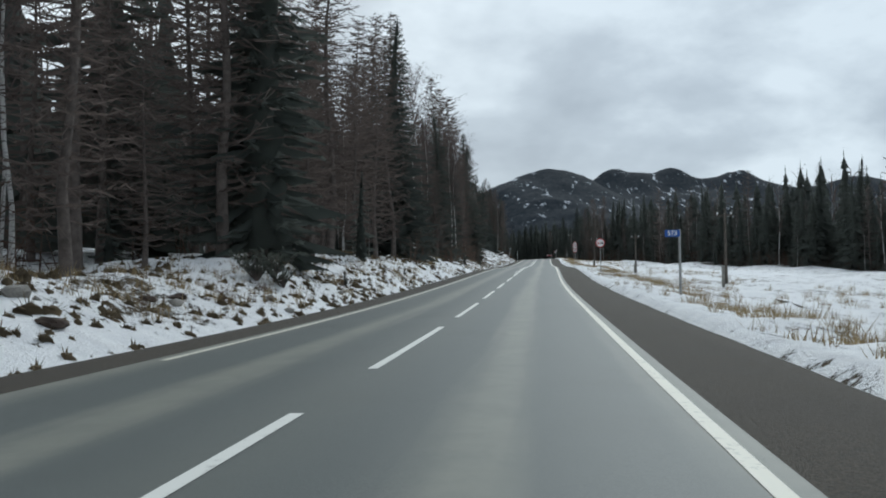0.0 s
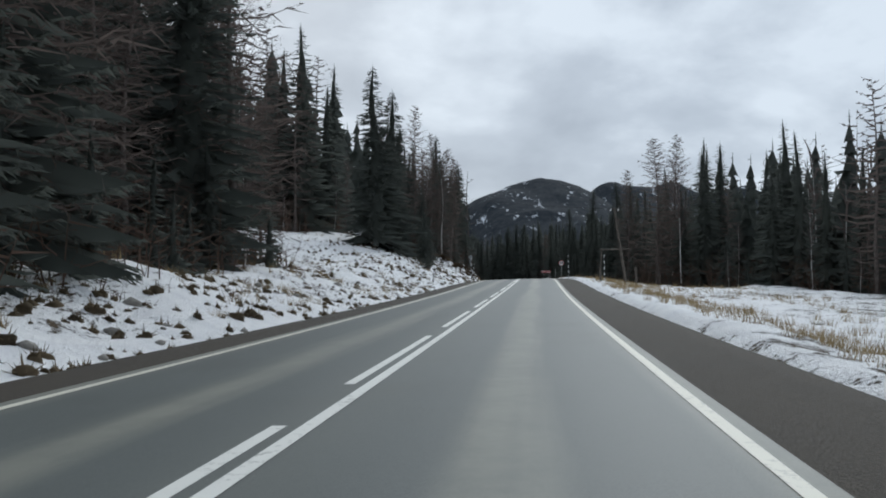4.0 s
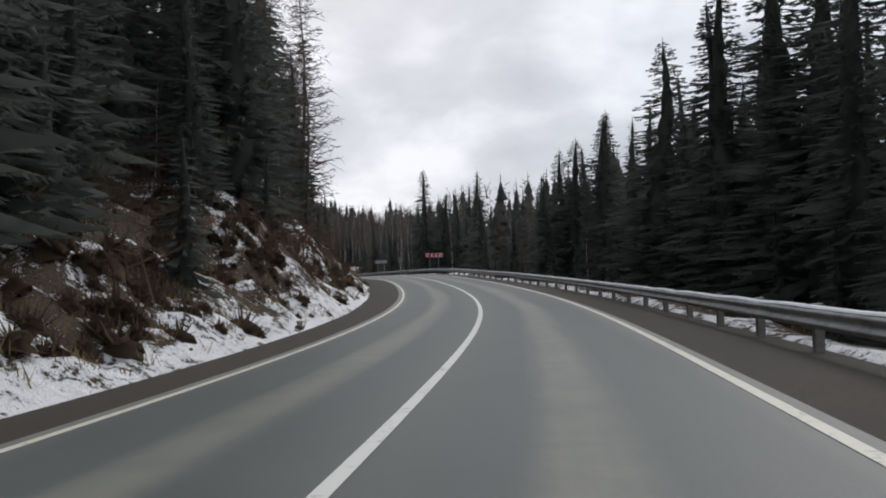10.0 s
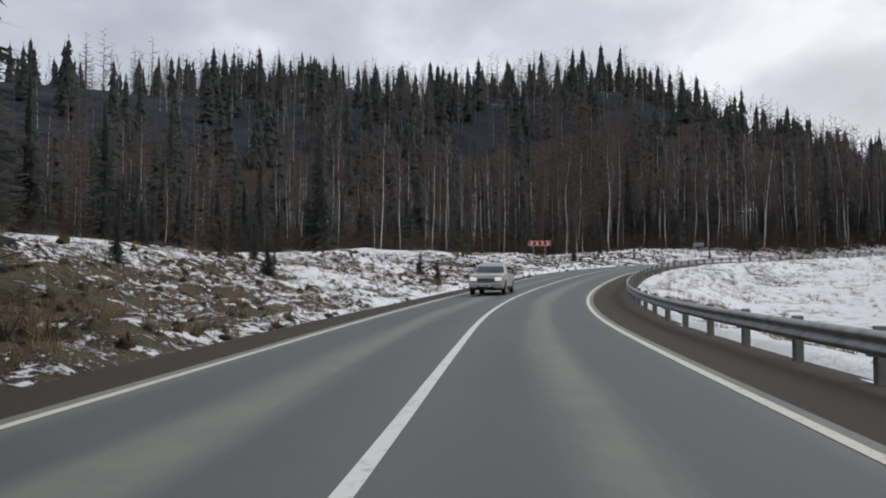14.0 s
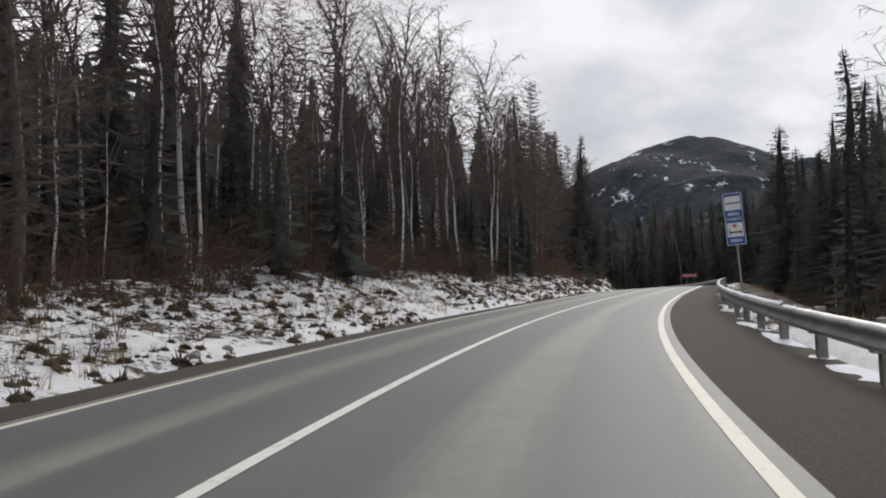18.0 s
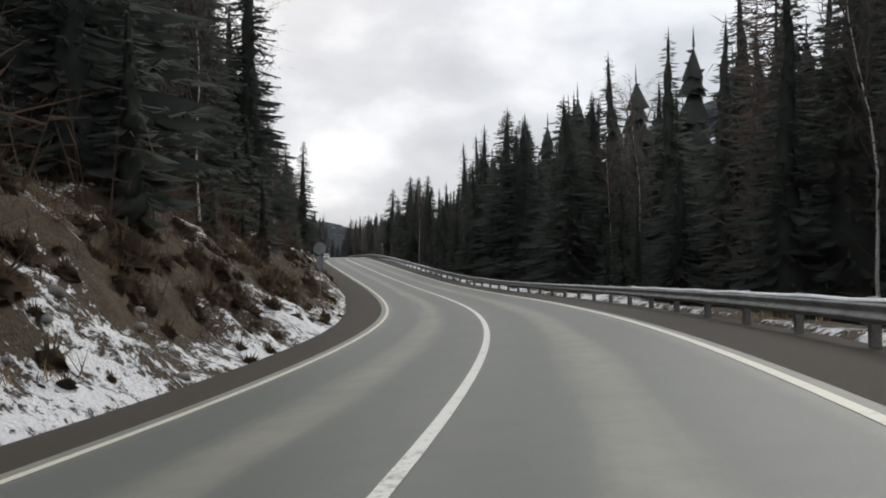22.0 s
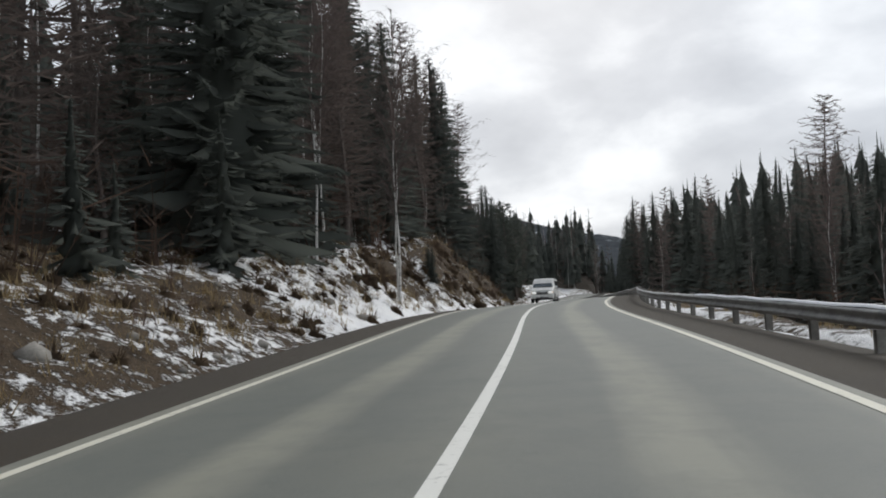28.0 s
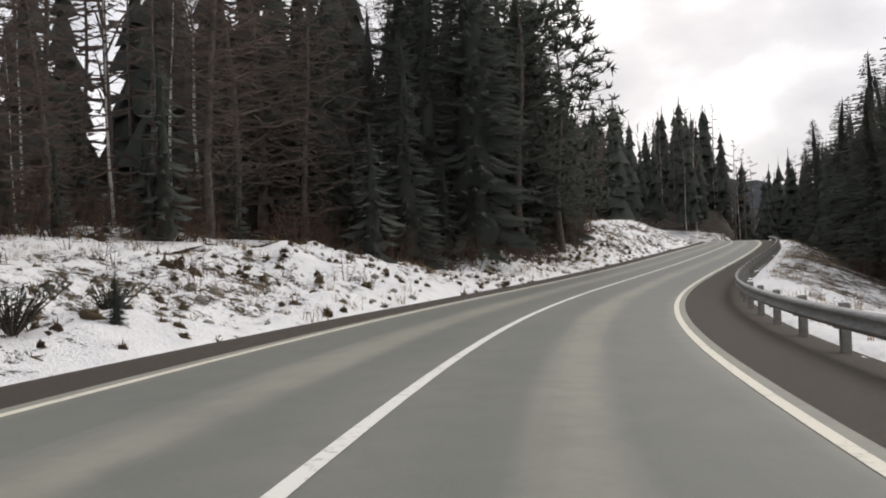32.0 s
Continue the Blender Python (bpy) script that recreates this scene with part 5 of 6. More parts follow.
def old_larch(s, d, top, r, seed):
    """A wide open-grown larch with long level limbs."""
    p = at(s, d)
    z = float(height(p[0], p[1])[0])
    a, b = larch(seed, float(p[2]) + top - z, r, 150, 11, 0.16)
    root = thing("larch_tree", (p[0], p[1], z - 0.2), 40 * seed, "tall bare larch with long level spreading limbs", "larch tree", "bare larches")
    part("trunk", as_mesh("trunk", a, "conifer_bark"), root)
    part("crown", as_mesh("crown", b, "larch_twigs"), root)


old_larch(618.5, -27, 28, 5.6, 3)
old_larch(771.0, -11, 24, 5.2, 4)
stone_pine(1174, -10.3, 24.3)
stone_pine(1181, -9.5, 21.0)
dead_tree(312, -9.7, 24.5, 3, 9, 3.4, "dead bare conifer with a few crooked limbs")
_q = [float(v[0]) for v in station([-207.9], [1231.7])]
dead_tree(_q[0], _q[1], 25.5, 8, 13, 7.0, "old broken bare tree with heavy crooked limbs")


def undergrowth():
    """Brown thicket at the wood's edge, shrubs on the banks, dry grass and stones."""
    rng = random.Random(41)
    thick, bush, grass, stone, heath, tan = [], [], [], [], [], []
    s = -30.0
    while s < S1 - 5:
        for side in (-1, 1):
            w = (wood_left if side < 0 else wood_right)(s)
            for _ in range(9 if side < 0 and 500 < s < 725 else 5):
                d = side * (w + rng.uniform(-2.0, 12))
                if (in_cut(s, d) and rng.random() < 0.5) or (side < 0 and s < 95 and rng.random() < 0.92):
                    continue
                thick.append((s + rng.uniform(-1, 1), d, rng.uniform(0.7, 1.9)))
            if side < 0 and (560 < s < 725 or 415 < s < 475 or 1085 < s < 1200):
                for _ in range(12):
                    thick.append((s + rng.uniform(-1, 1), -(w + rng.uniform(-2.2, 4)), rng.uniform(0.45, 1.1)))
            if side < 0 and (bank_left(s) > 2.5 and s > 300 or 612 < s < 720):
                for _ in range(9):
                    x0, d0 = s + rng.uniform(-1, 1), rng.uniform(7.4, w + 2)
                    if vnoise(x0 / 3.4, d0 / 2.2, 71) > 0.38:
                        thick.append((x0, -d0, rng.uniform(0.2, 0.62)))
            if side < 0:
                n = 1.6 + 4.2 * smoothstep(1.2, 3.5, bank_left(s))
                k = int(n) + (rng.random() < n % 1)
                for _ in range(k):
                    if rng.random() < 0.55:
                        bush.append((s + rng.uniform(-1, 1), -rng.uniform(7.0, max(w + 1, 10)), rng.uniform(0.3, 0.9)))
                for _ in range(int(30 * heath_left(s))):
                    x0, d0 = s + rng.uniform(-1, 1), rng.uniform(5.9, max(min(w + 3, 20), 11))
                    if s < 255 or 505 < s < 740 or s > 1092:
                        for _ in range(2):
                            x1, d1 = x0 + rng.gauss(0, 0.6), max(5.9, d0 + rng.gauss(0, 0.6))
                            if vnoise(x1 / 4.0, d1 / 2.4, 65) > 0.34:
                                (heath if s > 560 and rng.random() < 0.3 else tan).append((x1, -d1, rng.uniform(0.28, 0.85) * (1.5 if rng.random() < 0.12 else 1)))
                    elif vnoise(x0 / 2.6, d0 / 1.9, 63) > 0.40 and (d0 > 7.2 or rng.random() < 0.3):
                        heath.append((x0, -d0, rng.uniform(0.35, 1.0) * (1.7 if rng.random() < 0.2 else 1) * (1.45 if bank_left(s) > 2.5 else 1)))
            elif s > 280:
                for _ in range(2):
                    bush.append((s + rng.uniform(-1, 1), rng.uniform(7.5, min(w + 1, 16)), rng.uniform(0.3, 0.8)))
        s += 2.0
    s = -10.0
    while s < S1 - 5:
        for side in (-1, 1):
            dry = dry_left(s) if side < 0 else dry_right(s)
            w = (wood_left if side < 0 else wood_right)(s)
            for _ in range(int(38 * dry) + 6):
                x0 = s + rng.uniform(-1.2, 1.2)
                d = rng.uniform(6.2, min(w + 2, 22))
                if vnoise(x0 / 5.0, d / 3.0 + 40 * side, 21) > 0.60 - 0.38 * dry:
                    grass.append((x0, side * d, rng.uniform(0.5, 1.3)))
            if side > 0 and s < 235:
                for _ in range(16):
                    x0 = s + rng.uniform(-1.2, 1.2)
                    c0 = 8.0 + 1.6 * vnoise(x0 / 14.0, 3.3, 5)
                    grass.append((x0, c0 + rng.gauss(0, 0.7), rng.uniform(0.5, 1.25)))
            if side < 0 and rng.random() < 0.8:
                for _ in range(2):
                    stone.append((s + rng.uniform(-1, 1), -rng.uniform(5.8, 11), rng.uniform(0.08, 0.3) * (1.5 if rng.random() < 0.1 else 1)))
        s += 2.0

    def rows(items, sink):
        S = np.array([i[0] for i in items]); D = np.array([i[1] for i in items])
        P = at(S, D)
        Z = ground(S, D, P[:, 0], P[:, 1])[0]
        return [(P[i, 0], P[i, 1], Z[i] - sink, items[i][2], rng.uniform(0, 6.283), rng.random()) for i in range(len(items))]

    merge("thicket", rows(thick, 0.1), [shrub(i, 2.6, 7, 4, 1.1) for i in range(5)], "shrub_twigs", "dense bare brown thicket under the trees", "thicket")
    merge("shrubs", rows(bush, 0.05), [shrub(20 + i, 1.0, 12, 4, 0.9) for i in range(5)], "shrub_twigs", "low bare brown shrubs on the snowy bank", "shrubs")
    merge("heath", rows(heath, 0.02), [clump(i) for i in range(6)], "heath", "low brown heath clumps poking through the snow", "heath")
    merge("tussocks", rows(tan, 0.02), [clump(20 + i, 13) for i in range(6)], "tussock_grass", "small tan and olive grass tussocks standing out of thin snow", "tussocks")
    merge("dry_grass", rows(grass, 0.02), [tuft(i, 0.42) for i in range(5)], "dry_grass", "tufts of dry straw-coloured grass", "grass")
    st = []
    for i in range(4):
        bm = bmesh.new()
        bmesh.ops.create_icosphere(bm, subdivisions=1, radius=1)
        for v in bm.verts:
            v.co *= 0.75 + 0.5 * noise.noise(v.co * 1.7 + Vector((i * 7, 0, 0)))
            v.co.z *= 0.62
        st.append((np.array([v.co[:] for v in bm.verts]), np.array([[v.index for v in f.verts] for f in bm.faces])))
        bm.free()
    merge("stones", rows(stone, 0.0), st, "stone_grey", "grey stones scattered on the bank", "stones")


heath_left = tab((0, 0.8), (120, 0.7), (200, 0.8), (260, 1.2), (420, 1.6), (432, 2.3), (455, 1.9), (475, 1.0), (510, 0.7), (540, 0.9), (585, 1.0), (598, 1.8), (640, 1.6), (668, 1.0), (700, 1.1), (860, 1.1), (975, 0.6), (1005, 0.6), (1035, 1.0), (1050, 0.9), (1090, 0.9), (1110, 0.7), (1250, 0.6))
dry_left = tab((0, 0.7), (60, 0.5), (150, 0.3), (210, 0.6), (260, 0.3), (420, 0.4), (450, 1.0), (520, 0.9), (560, 0.6), (620, 0.4), (700, 0.4), (800, 0.5), (880, 0.8), (980, 0.9), (1040, 0.9), (1095, 0.9), (1110, 0.5), (1150, 0.5))
dry_right = tab((0, 0.6), (150, 0.5), (230, 0.7), (280, 0.5), (450, 0.2), (560, 0.6), (640, 0.3), (880, 0.4), (1060, 0.4), (1100, 0.6), (1200, 0.4))
undergrowth()

for kind in KINDS:
    for t in KINDS[kind]:
        for o in (*t.children_recursive, t):
            bpy.data.objects.remove(o)

# ---------------------------------------------------------------- signs and posts
def base_at(s, d, dz=0.0):
    p = at(s, d)
    z = float(ground(np.array([s]), np.array([d]), p[:1].copy() if p.ndim == 1 else p[:, 0], p[1:2] if p.ndim == 1 else p[:, 1])[0][0])
    return (float(p[0]), float(p[1]), z + dz)


def over_road(s, d, h):
    """Height of a place h over the road, counted from the ground at (s, d)."""
    return float(at(s, d)[2]) + h - base_at(s, d)[2]


def turn_at(s):
    return math.degrees(float(np.interp(s, ST, _br)))


def outline(name, pts, mat, y0, depth=0.012, hole=None):
    """A flat plate in the x-z plane, its face at -y."""
    n = len(pts)
    V = [(x, y0, z) for x, z in pts] + [(x, y0 + depth, z) for x, z in pts]
    F = [tuple(range(n)), tuple(range(2 * n - 1, n - 1, -1))]
    F += [(i, i + n, (i + 1) % n + n, (i + 1) % n) for i in range(n)]
    me = mesh_from(name, V, F, [mat])
    bm = bmesh.new()
    bm.from_mesh(me)
    bmesh.ops.recalc_face_normals(bm, faces=bm.faces)
    bm.to_mesh(me)
    bm.free()
    return me


def rect(w, h, cx=0.0, cz=0.0, r=0.03):
    pts = []
    for sx, sz, a0 in ((1, 1, 0), (-1, 1, 90), (-1, -1, 180), (1, -1, 270)):
        for a in (0, 45, 90):
            t = radians(a0 + a)
            pts.append((cx + sx * (w / 2 - r) + r * math.cos(t), cz + sz * (h / 2 - r) + r * math.sin(t)))
    return pts


def disc(r, cx=0.0, cz=0.0, n=40):
    return [(cx + r * math.cos(2 * math.pi * i / n), cz + r * math.sin(2 * math.pi * i / n)) for i in range(n)]


def ring(name, ro, ri, mat, y, cx=0.0, cz=0.0, n=40):
    V, F = [], []
    for r in (ro, ri):
        V += [(cx + r * math.cos(2 * math.pi * i / n), y, cz + r * math.sin(2 * math.pi * i / n)) for i in range(n)]
    F = [(i, n + i, n + (i + 1) % n, (i + 1) % n) for i in range(n)]
    me = mesh_from(name, V, F, [mat])
    return me


def words(text, size, mat, x, y, z, parent, name="lettering", width=1.0):
    cu = bpy.data.curves.new("lettering", "FONT")
    cu.body, cu.size, cu.align_x, cu.align_y, cu.extrude, cu.offset = text, size, "CENTER", "CENTER", 0.002, 0.006 * size / 0.3
    tmp = bpy.data.objects.new("lettering", cu)
    scene.collection.objects.link(tmp)
    bpy.context.view_layer.update()
    me = bpy.data.meshes.new_from_object(tmp.evaluated_get(bpy.context.evaluated_depsgraph_get()))
    bpy.data.objects.remove(tmp)
    me.materials.clear()
    me.materials.append(MATS[mat])
    return part(name, me, parent, m=pose(x, y, z, 90, 0, 0) @ Matrix.Diagonal((width, 1, 1, 1)))


def post(parent, h, x=0.0, r=0.035, mat="sign_post"):
    return part("post", tube_mesh("post", [(x, 0.04, -0.6), (x, 0.04, h)], [r, r], mat, 10), parent)


def round_plate(t, r, z, back=False):
    if back:
        p = part("plate", outline("plate", disc(r, 0, z), "sign_back", -0.012), t)
        part("rim", ring("rim", r, r - 0.02, "sign_post", -0.014, 0, z), p)
        for dz in (-0.14, 0.14):
            part("bracket", box_mesh("bracket", 0.3, 0.02, 0.04, "sign_post", 0.004, (0, -0.03, z + dz)), t)
        return p
    p = part("plate", outline("plate", disc(r, 0, z), "sign_white", -0.012), t)
    part("border", ring("border", r, r * 0.82, "sign_red", -0.015, 0, z), p, "red border ring")
    return p


def no_overtaking(s, d):
    t = thing("no_overtaking_sign", base_at(s, d), turn_at(s), "round red-bordered sign with two cars on a grey post", "road sign")
    z = over_road(s, d, 2.5)
    post(t, z + 0.25)
    p = round_plate(t, 0.35, z)
    t = p
    z -= 2.95
    for x, m in ((-0.125, "sign_red"), (0.135, "sign_black")):
        pts = [(x - 0.1, z + 2.87), (x + 0.1, z + 2.87), (x + 0.1, z + 2.94), (x + 0.06, z + 2.945), (x + 0.04, z + 3.0), (x - 0.04, z + 3.0), (x - 0.06, z + 2.945), (x - 0.1, z + 2.94)]
        part("car_symbol", outline("car_symbol", pts, m, -0.017, 0.003), p)


def speed_sign(s, d, text):
    z = over_road(s, d, 2.35)
    t = thing("speed_limit_sign", base_at(s, d), turn_at(s), "round red-bordered " + text + " speed limit sign on a grey post", "road sign")
    post(t, z + 0.25)
    p = round_plate(t, 0.36, z)
    words(text, 0.40, "sign_black", 0, -0.018, z, p)


def bend_sign(s, d):
    t = thing("warning_sign_stack", base_at(s, d), turn_at(s), "triangular bend warning, distance plate and round 70 limit on one post", "road sign")
    t.matrix_basis = t.matrix_basis @ pose(0, 0, over_road(s, d, 2.27) - 2.05, 0, -1.2, 0) @ Matrix.Diagonal((0.82, 0.82, 0.82, 1))
    post(t, 3.6)
    tri = lambda k: [(-0.46 * k, 3.28 - 0.27 * (k - 1)), (0.46 * k, 3.28 - 0.27 * (k - 1)), (0, 3.28 + 0.80 * k - 0.0 - 0.27 * (k - 1) * 0)]
    a = part("triangle", outline("triangle", tri(1.0), "sign_red", -0.012), t, "white triangle with red border")
    inner = [(-0.36, 3.335), (0.36, 3.335), (0, 3.97)]
    part("field", outline("field", inner, "sign_white", -0.016, 0.003), a)

    zig = [(-0.11, 3.66), (-0.05, 3.66), (-0.05, 3.52), (0.05, 3.64), (0.11, 3.64), (0.11, 3.38), (0.05, 3.38), (0.05, 3.54), (-0.05, 3.42), (-0.11, 3.42)]
    part("bend_symbol", outline("bend_symbol", zig, "sign_black", -0.020, 0.003), a)
    b = part("distance_plate", outline("distance_plate", rect(0.70, 0.35, 0, 3.06), "sign_white", -0.012), t)
    words("1.1 км", 0.17, "sign_black", 0, -0.015, 3.06, b)
    for x in (-0.28, 0.28):
        part("arrow", outline("arrow", [(x - 0.02, 2.95), (x + 0.02, 2.95), (x + 0.02, 3.1), (x + 0.05, 3.1), (x, 3.17), (x - 0.05, 3.1), (x - 0.02, 3.1)], "sign_black", -0.015, 0.003), b)
    c = round_plate(t, 0.35, 2.50)
    words("70", 0.38, "sign_black", 0, -0.018, 2.50, c)


def chevrons(s, d, z, left, n_posts=2, yaw=0.0, k=1.0):
    t = thing("chevron_sign", base_at(s, d), turn_at(s) + yaw, "long red chevron board with white arrows on grey posts", "road sign", "chevron boards at the bends")
    zb = over_road(s, d, z)
    for x in (-0.6 * k, 0.6 * k):
        post(t, zb + 0.22, x)
    if n_posts == 3:
        post(t, zb, 0.75, 0.05)
    p = part("board", outline("board", rect(2.42 * k, 0.54 * k, 0, zb, 0.03), "sign_white", -0.015), t)
    part("field", outline("field", rect(2.42 * k - 0.06, 0.54 * k - 0.06, 0, zb, 0.02), "sign_red", -0.018, 0.003), p, "red reflective field")
    sg = -1 if left else 1
    for i in range(4):
        x = (-0.87 + 0.58 * i)
        c = [(x - sg * 0.15, zb + 0.22), (x + sg * 0.02, zb + 0.22), (x + sg * 0.20, zb), (x + sg * 0.02, zb - 0.22), (x - sg * 0.15, zb - 0.22), (x + sg * 0.03, zb)]
        part("chevron", outline("chevron", [(q * k, zb + (w - zb) * k) for q, w in c], "sign_white", -0.021, 0.003), p)


def back_board(s, d, z, w=1.9, h=0.6, yaw=0.0):
    t = thing("sign_back", base_at(s, d), turn_at(s) + yaw, "bare grey back of a long road sign on two posts", "road sign", "sign boards seen from behind")
    z = over_road(s, d, z)
    for x in (-w * 0.27, w * 0.27):
        part("post", tube_mesh("post", [(x, -0.05, -0.8), (x, -0.05, z + h / 2)], [0.04, 0.04], "sign_post", 10), t)
    for i in range(3):
        x = (i - 1) * w / 3
        part("panel", outline("panel", rect(w / 3 - 0.01, h, x, z, 0.01), "sign_back", 0.0, 0.02), t)


def km_sign(s, d):
    t = thing("kilometre_sign", base_at(s, d), turn_at(s), "small blue distance plate on top of a tall grey post", "road sign")
    post(t, 2.45, 0.0, 0.05, "sign_post")
    p = part("plate", outline("plate", rect(0.55, 0.26, -0.26, 2.30), "sign_blue", -0.012), t)
    words("573", 0.24, "sign_white", -0.26, -0.018, 2.30, p)


def service_sign(s, d):
    t = thing("service_sign", base_at(s, d), turn_at(s) - 4, "two stacked blue service signs, settlement and hospital, 60 km", "road sign")
    t.matrix_basis = t.matrix_basis @ pose(0, 0, over_road(s, d, 3.3) - 3.21, 0, -3.5, 0)
    post(t, 3.6)
    for z, kind in ((3.75, 0), (2.68, 1)):
        edge = part("plate", outline("plate", rect(0.72, 1.02, 0, z, 0.04), "sign_white", -0.012), t)
        p = part("field", outline("field", rect(0.68, 0.98, 0, z, 0.03), "sign_blue", -0.016, 0.003), edge, "blue reflective field")
        part("panel", outline("panel", rect(0.60, 0.56, 0, z + 0.10, 0.02), "sign_white", -0.020, 0.003), edge)
        words("60км", 0.19, "sign_white", 0, -0.022, z - 0.33, edge)
        if kind == 0:
            for i in range(7):
                part("bar", outline("bar", rect(0.05, 0.09, -0.24 + i * 0.08, z + 0.10, 0.01), "sign_black", -0.024, 0.003), edge)
        else:
            part("bed_symbol", outline("bed_symbol", [(-0.24, z - 0.10), (-0.20, z - 0.10), (-0.20, z - 0.03), (0.20, z - 0.03), (0.20, z - 0.10), (0.24, z - 0.10), (0.24, z + 0.09), (0.20, z + 0.09), (0.20, z + 0.03), (-0.20, z + 0.03), (-0.20, z + 0.13), (-0.24, z + 0.13)], "sign_black", -0.024, 0.003), edge)
            for a, b in ((0.05, 0.17), (0.17, 0.05)):
                part("cross_bar", outline("cross_bar", rect(a, b, 0, z + 0.26, 0.005), "sign_red", -0.024 - 0.002 * (a > b), 0.003), edge)


def left_sign_back(s, d):
    t = thing("sign_back", base_at(s, d), turn_at(s), "grey back of a round sign and plate on a post", "road sign", "sign boards seen from behind")
    post(t, 3.1, 0.0, 0.04)
    t2 = round_plate(t, 0.36, 2.95, True)
    for z in (1.93, 2.32):
        part("plate", outline("plate", rect(0.40, 0.34, 0, z, 0.03), "sign_back", -0.012), t)


def snow_pole(s, d, h=2.6, lean=0.0):
    t = thing("snow_pole", base_at(s, d), turn_at(s), "tall black and white striped marker pole at the road edge", "marker pole", "striped snow poles")
    t.matrix_basis = t.matrix_basis @ pose(0, 0, 0, 0, lean, 0)
    n = 9
    for i in range(n):
        z0, z1 = (-0.5 if i == 0 else h * i / n), h * (i + 1) / n
        part("band", tube_mesh("band", [(0, 0, z0), (0, 0, z1)], [0.045 - 0.002 * i] * 2, "sign_black" if i % 2 else "sign_white", 8), t)


no_overtaking(64.5, 6.7)
km_sign(31.5, 7.4)
bend_sign(118.0, 6.6)
speed_sign(252.5, 5.85, "50")
chevrons(302.0, 6.0, 2.35, True, 3, 0.0, 0.79)
chevrons(456.0, 6.4, 2.7, True)
chevrons(575.5, -9.6, 2.75, False, 2, 28)
chevrons(772.0, 6.7, 2.6, True)
back_board(479.0, 7.0, 2.45, 1.9, 0.5, -25)
back_board(613.0, -9.5, 2.5, 2.0, 0.56, -8)
service_sign(660.5, 6.3)
left_sign_back(819.0, -7.3)
left_sign_back(279.0, -8.2)
for s, d, h, lean in ((236.5, -5.6, 2.3, 0), (226.0, -5.3, 2.6, 1), (229.0, 5.4, 2.6, -1), (208.5, 7.6, 2.3, 0), (272.0, 6.0, 1.6, 0), (628.0, -7.5, 2.0, 0), (598.0, -8.5, 2.0, 0), (912.0, -5.6, 2.5, 1), (203.0, -6.6, 2.0, 4)):
    snow_pole(s, d, h, lean)


# ---------------------------------------------------------------- power line
def stub_pole(s, d, h=5.7):
    t = thing("power_pole", base_at(s, d), turn_at(s), "weathered wooden power pole on a pale concrete stub", "power pole", "power poles")
    part("stub", box_mesh("stub", 0.2, 0.2, 2.2, "stone_grey", 0.02, (-0.2, 0, 0.4)), t, "pale concrete stub")
    part("shaft", tube_mesh("shaft", [(0, 0, 0.2), (0.02, 0, h)], [0.12, 0.08], "pole_wood", 9), t)
    part("crossarm", box_mesh("crossarm", 1.1, 0.09, 0.11, "pole_wood", 0.01, (0, 0.1, h - 0.5)), t)
    for x in (-0.48, 0.48, 0.0):
        part("insulator", tube_mesh("insulator", [(x, 0.1, h - 0.45), (x, 0.1, h - 0.25)], [0.04, 0.06], "sign_white", 8), t)
    return [(t.matrix_basis @ Vector((x, 0.1, h - 0.25))) for x in (-0.48, 0.0, 0.48)]


def braced_pole(s, d, h=6.6):
    t = thing("power_pole", base_at(s, d), turn_at(s), "leaning wooden power pole braced between two short stubs", "power pole", "power poles")
    part("shaft", tube_mesh("shaft", [(0.25, 0, -0.6), (-0.75, 0, h)], [0.13, 0.09], "pole_wood", 9), t)
    for x in (-1.9, 1.1):
        part("stub", tube_mesh("stub", [(x, 0.1, -0.6), (x - 0.1, 0.1, 1.5)], [0.11, 0.09], "pole_wood", 8), t)
    part("rail", tube_mesh("rail", [(-2.0, 0.12, 3.0), (0.7, 0.12, 3.05)], [0.06, 0.06], "pole_wood", 8), t)
    part("strut", tube_mesh("strut", [(-1.95, 0.1, 1.2), (-1.85, 0.12, 3.0)], [0.06, 0.06], "pole_wood", 8), t)
    for x in (-0.3, 0.0, 0.3):
        part("insulator", tube_mesh("insulator", [(-0.72 + x, 0, h - 0.3), (-0.72 + x, 0, h - 0.1)], [0.04, 0.06], "sign_white", 8), t)
    return [(t.matrix_basis @ Vector((-0.72 + x, 0, h - 0.1))) for x in (-0.3, 0.0, 0.3)]


def a_pole(s, d, h=9.5):
    t = thing("power_pole", base_at(s, d), turn_at(s) - 20, "dark wooden A-frame power pole with a crossarm", "power pole", "power poles")
    for x in (-1.5, 1.5):
        part("leg", tube_mesh("leg", [(x, 0, -0.8), (x * 0.10, 0, h)], [0.16, 0.11], "pole_wood", 9), t)
    part("brace", tube_mesh("brace", [(-1.15, 0.1, 2.1), (1.15, 0.1, 2.1)], [0.09, 0.09], "pole_wood", 8), t)
    part("crossarm", box_mesh("crossarm", 2.7, 0.12, 0.14, "pole_wood", 0.015, (0, 0.13, h - 0.7)), t)
    for x in (-1.25, 0.0, 1.25):
        part("insulator", tube_mesh("insulator", [(x, 0.13, h - 0.65), (x, 0.13, h - 0.4)], [0.05, 0.07], "sign_white", 8), t)
    return [(t.matrix_basis @ Vector((x, 0.13, h - 0.4))) for x in (-1.25, 0.0, 1.25)]


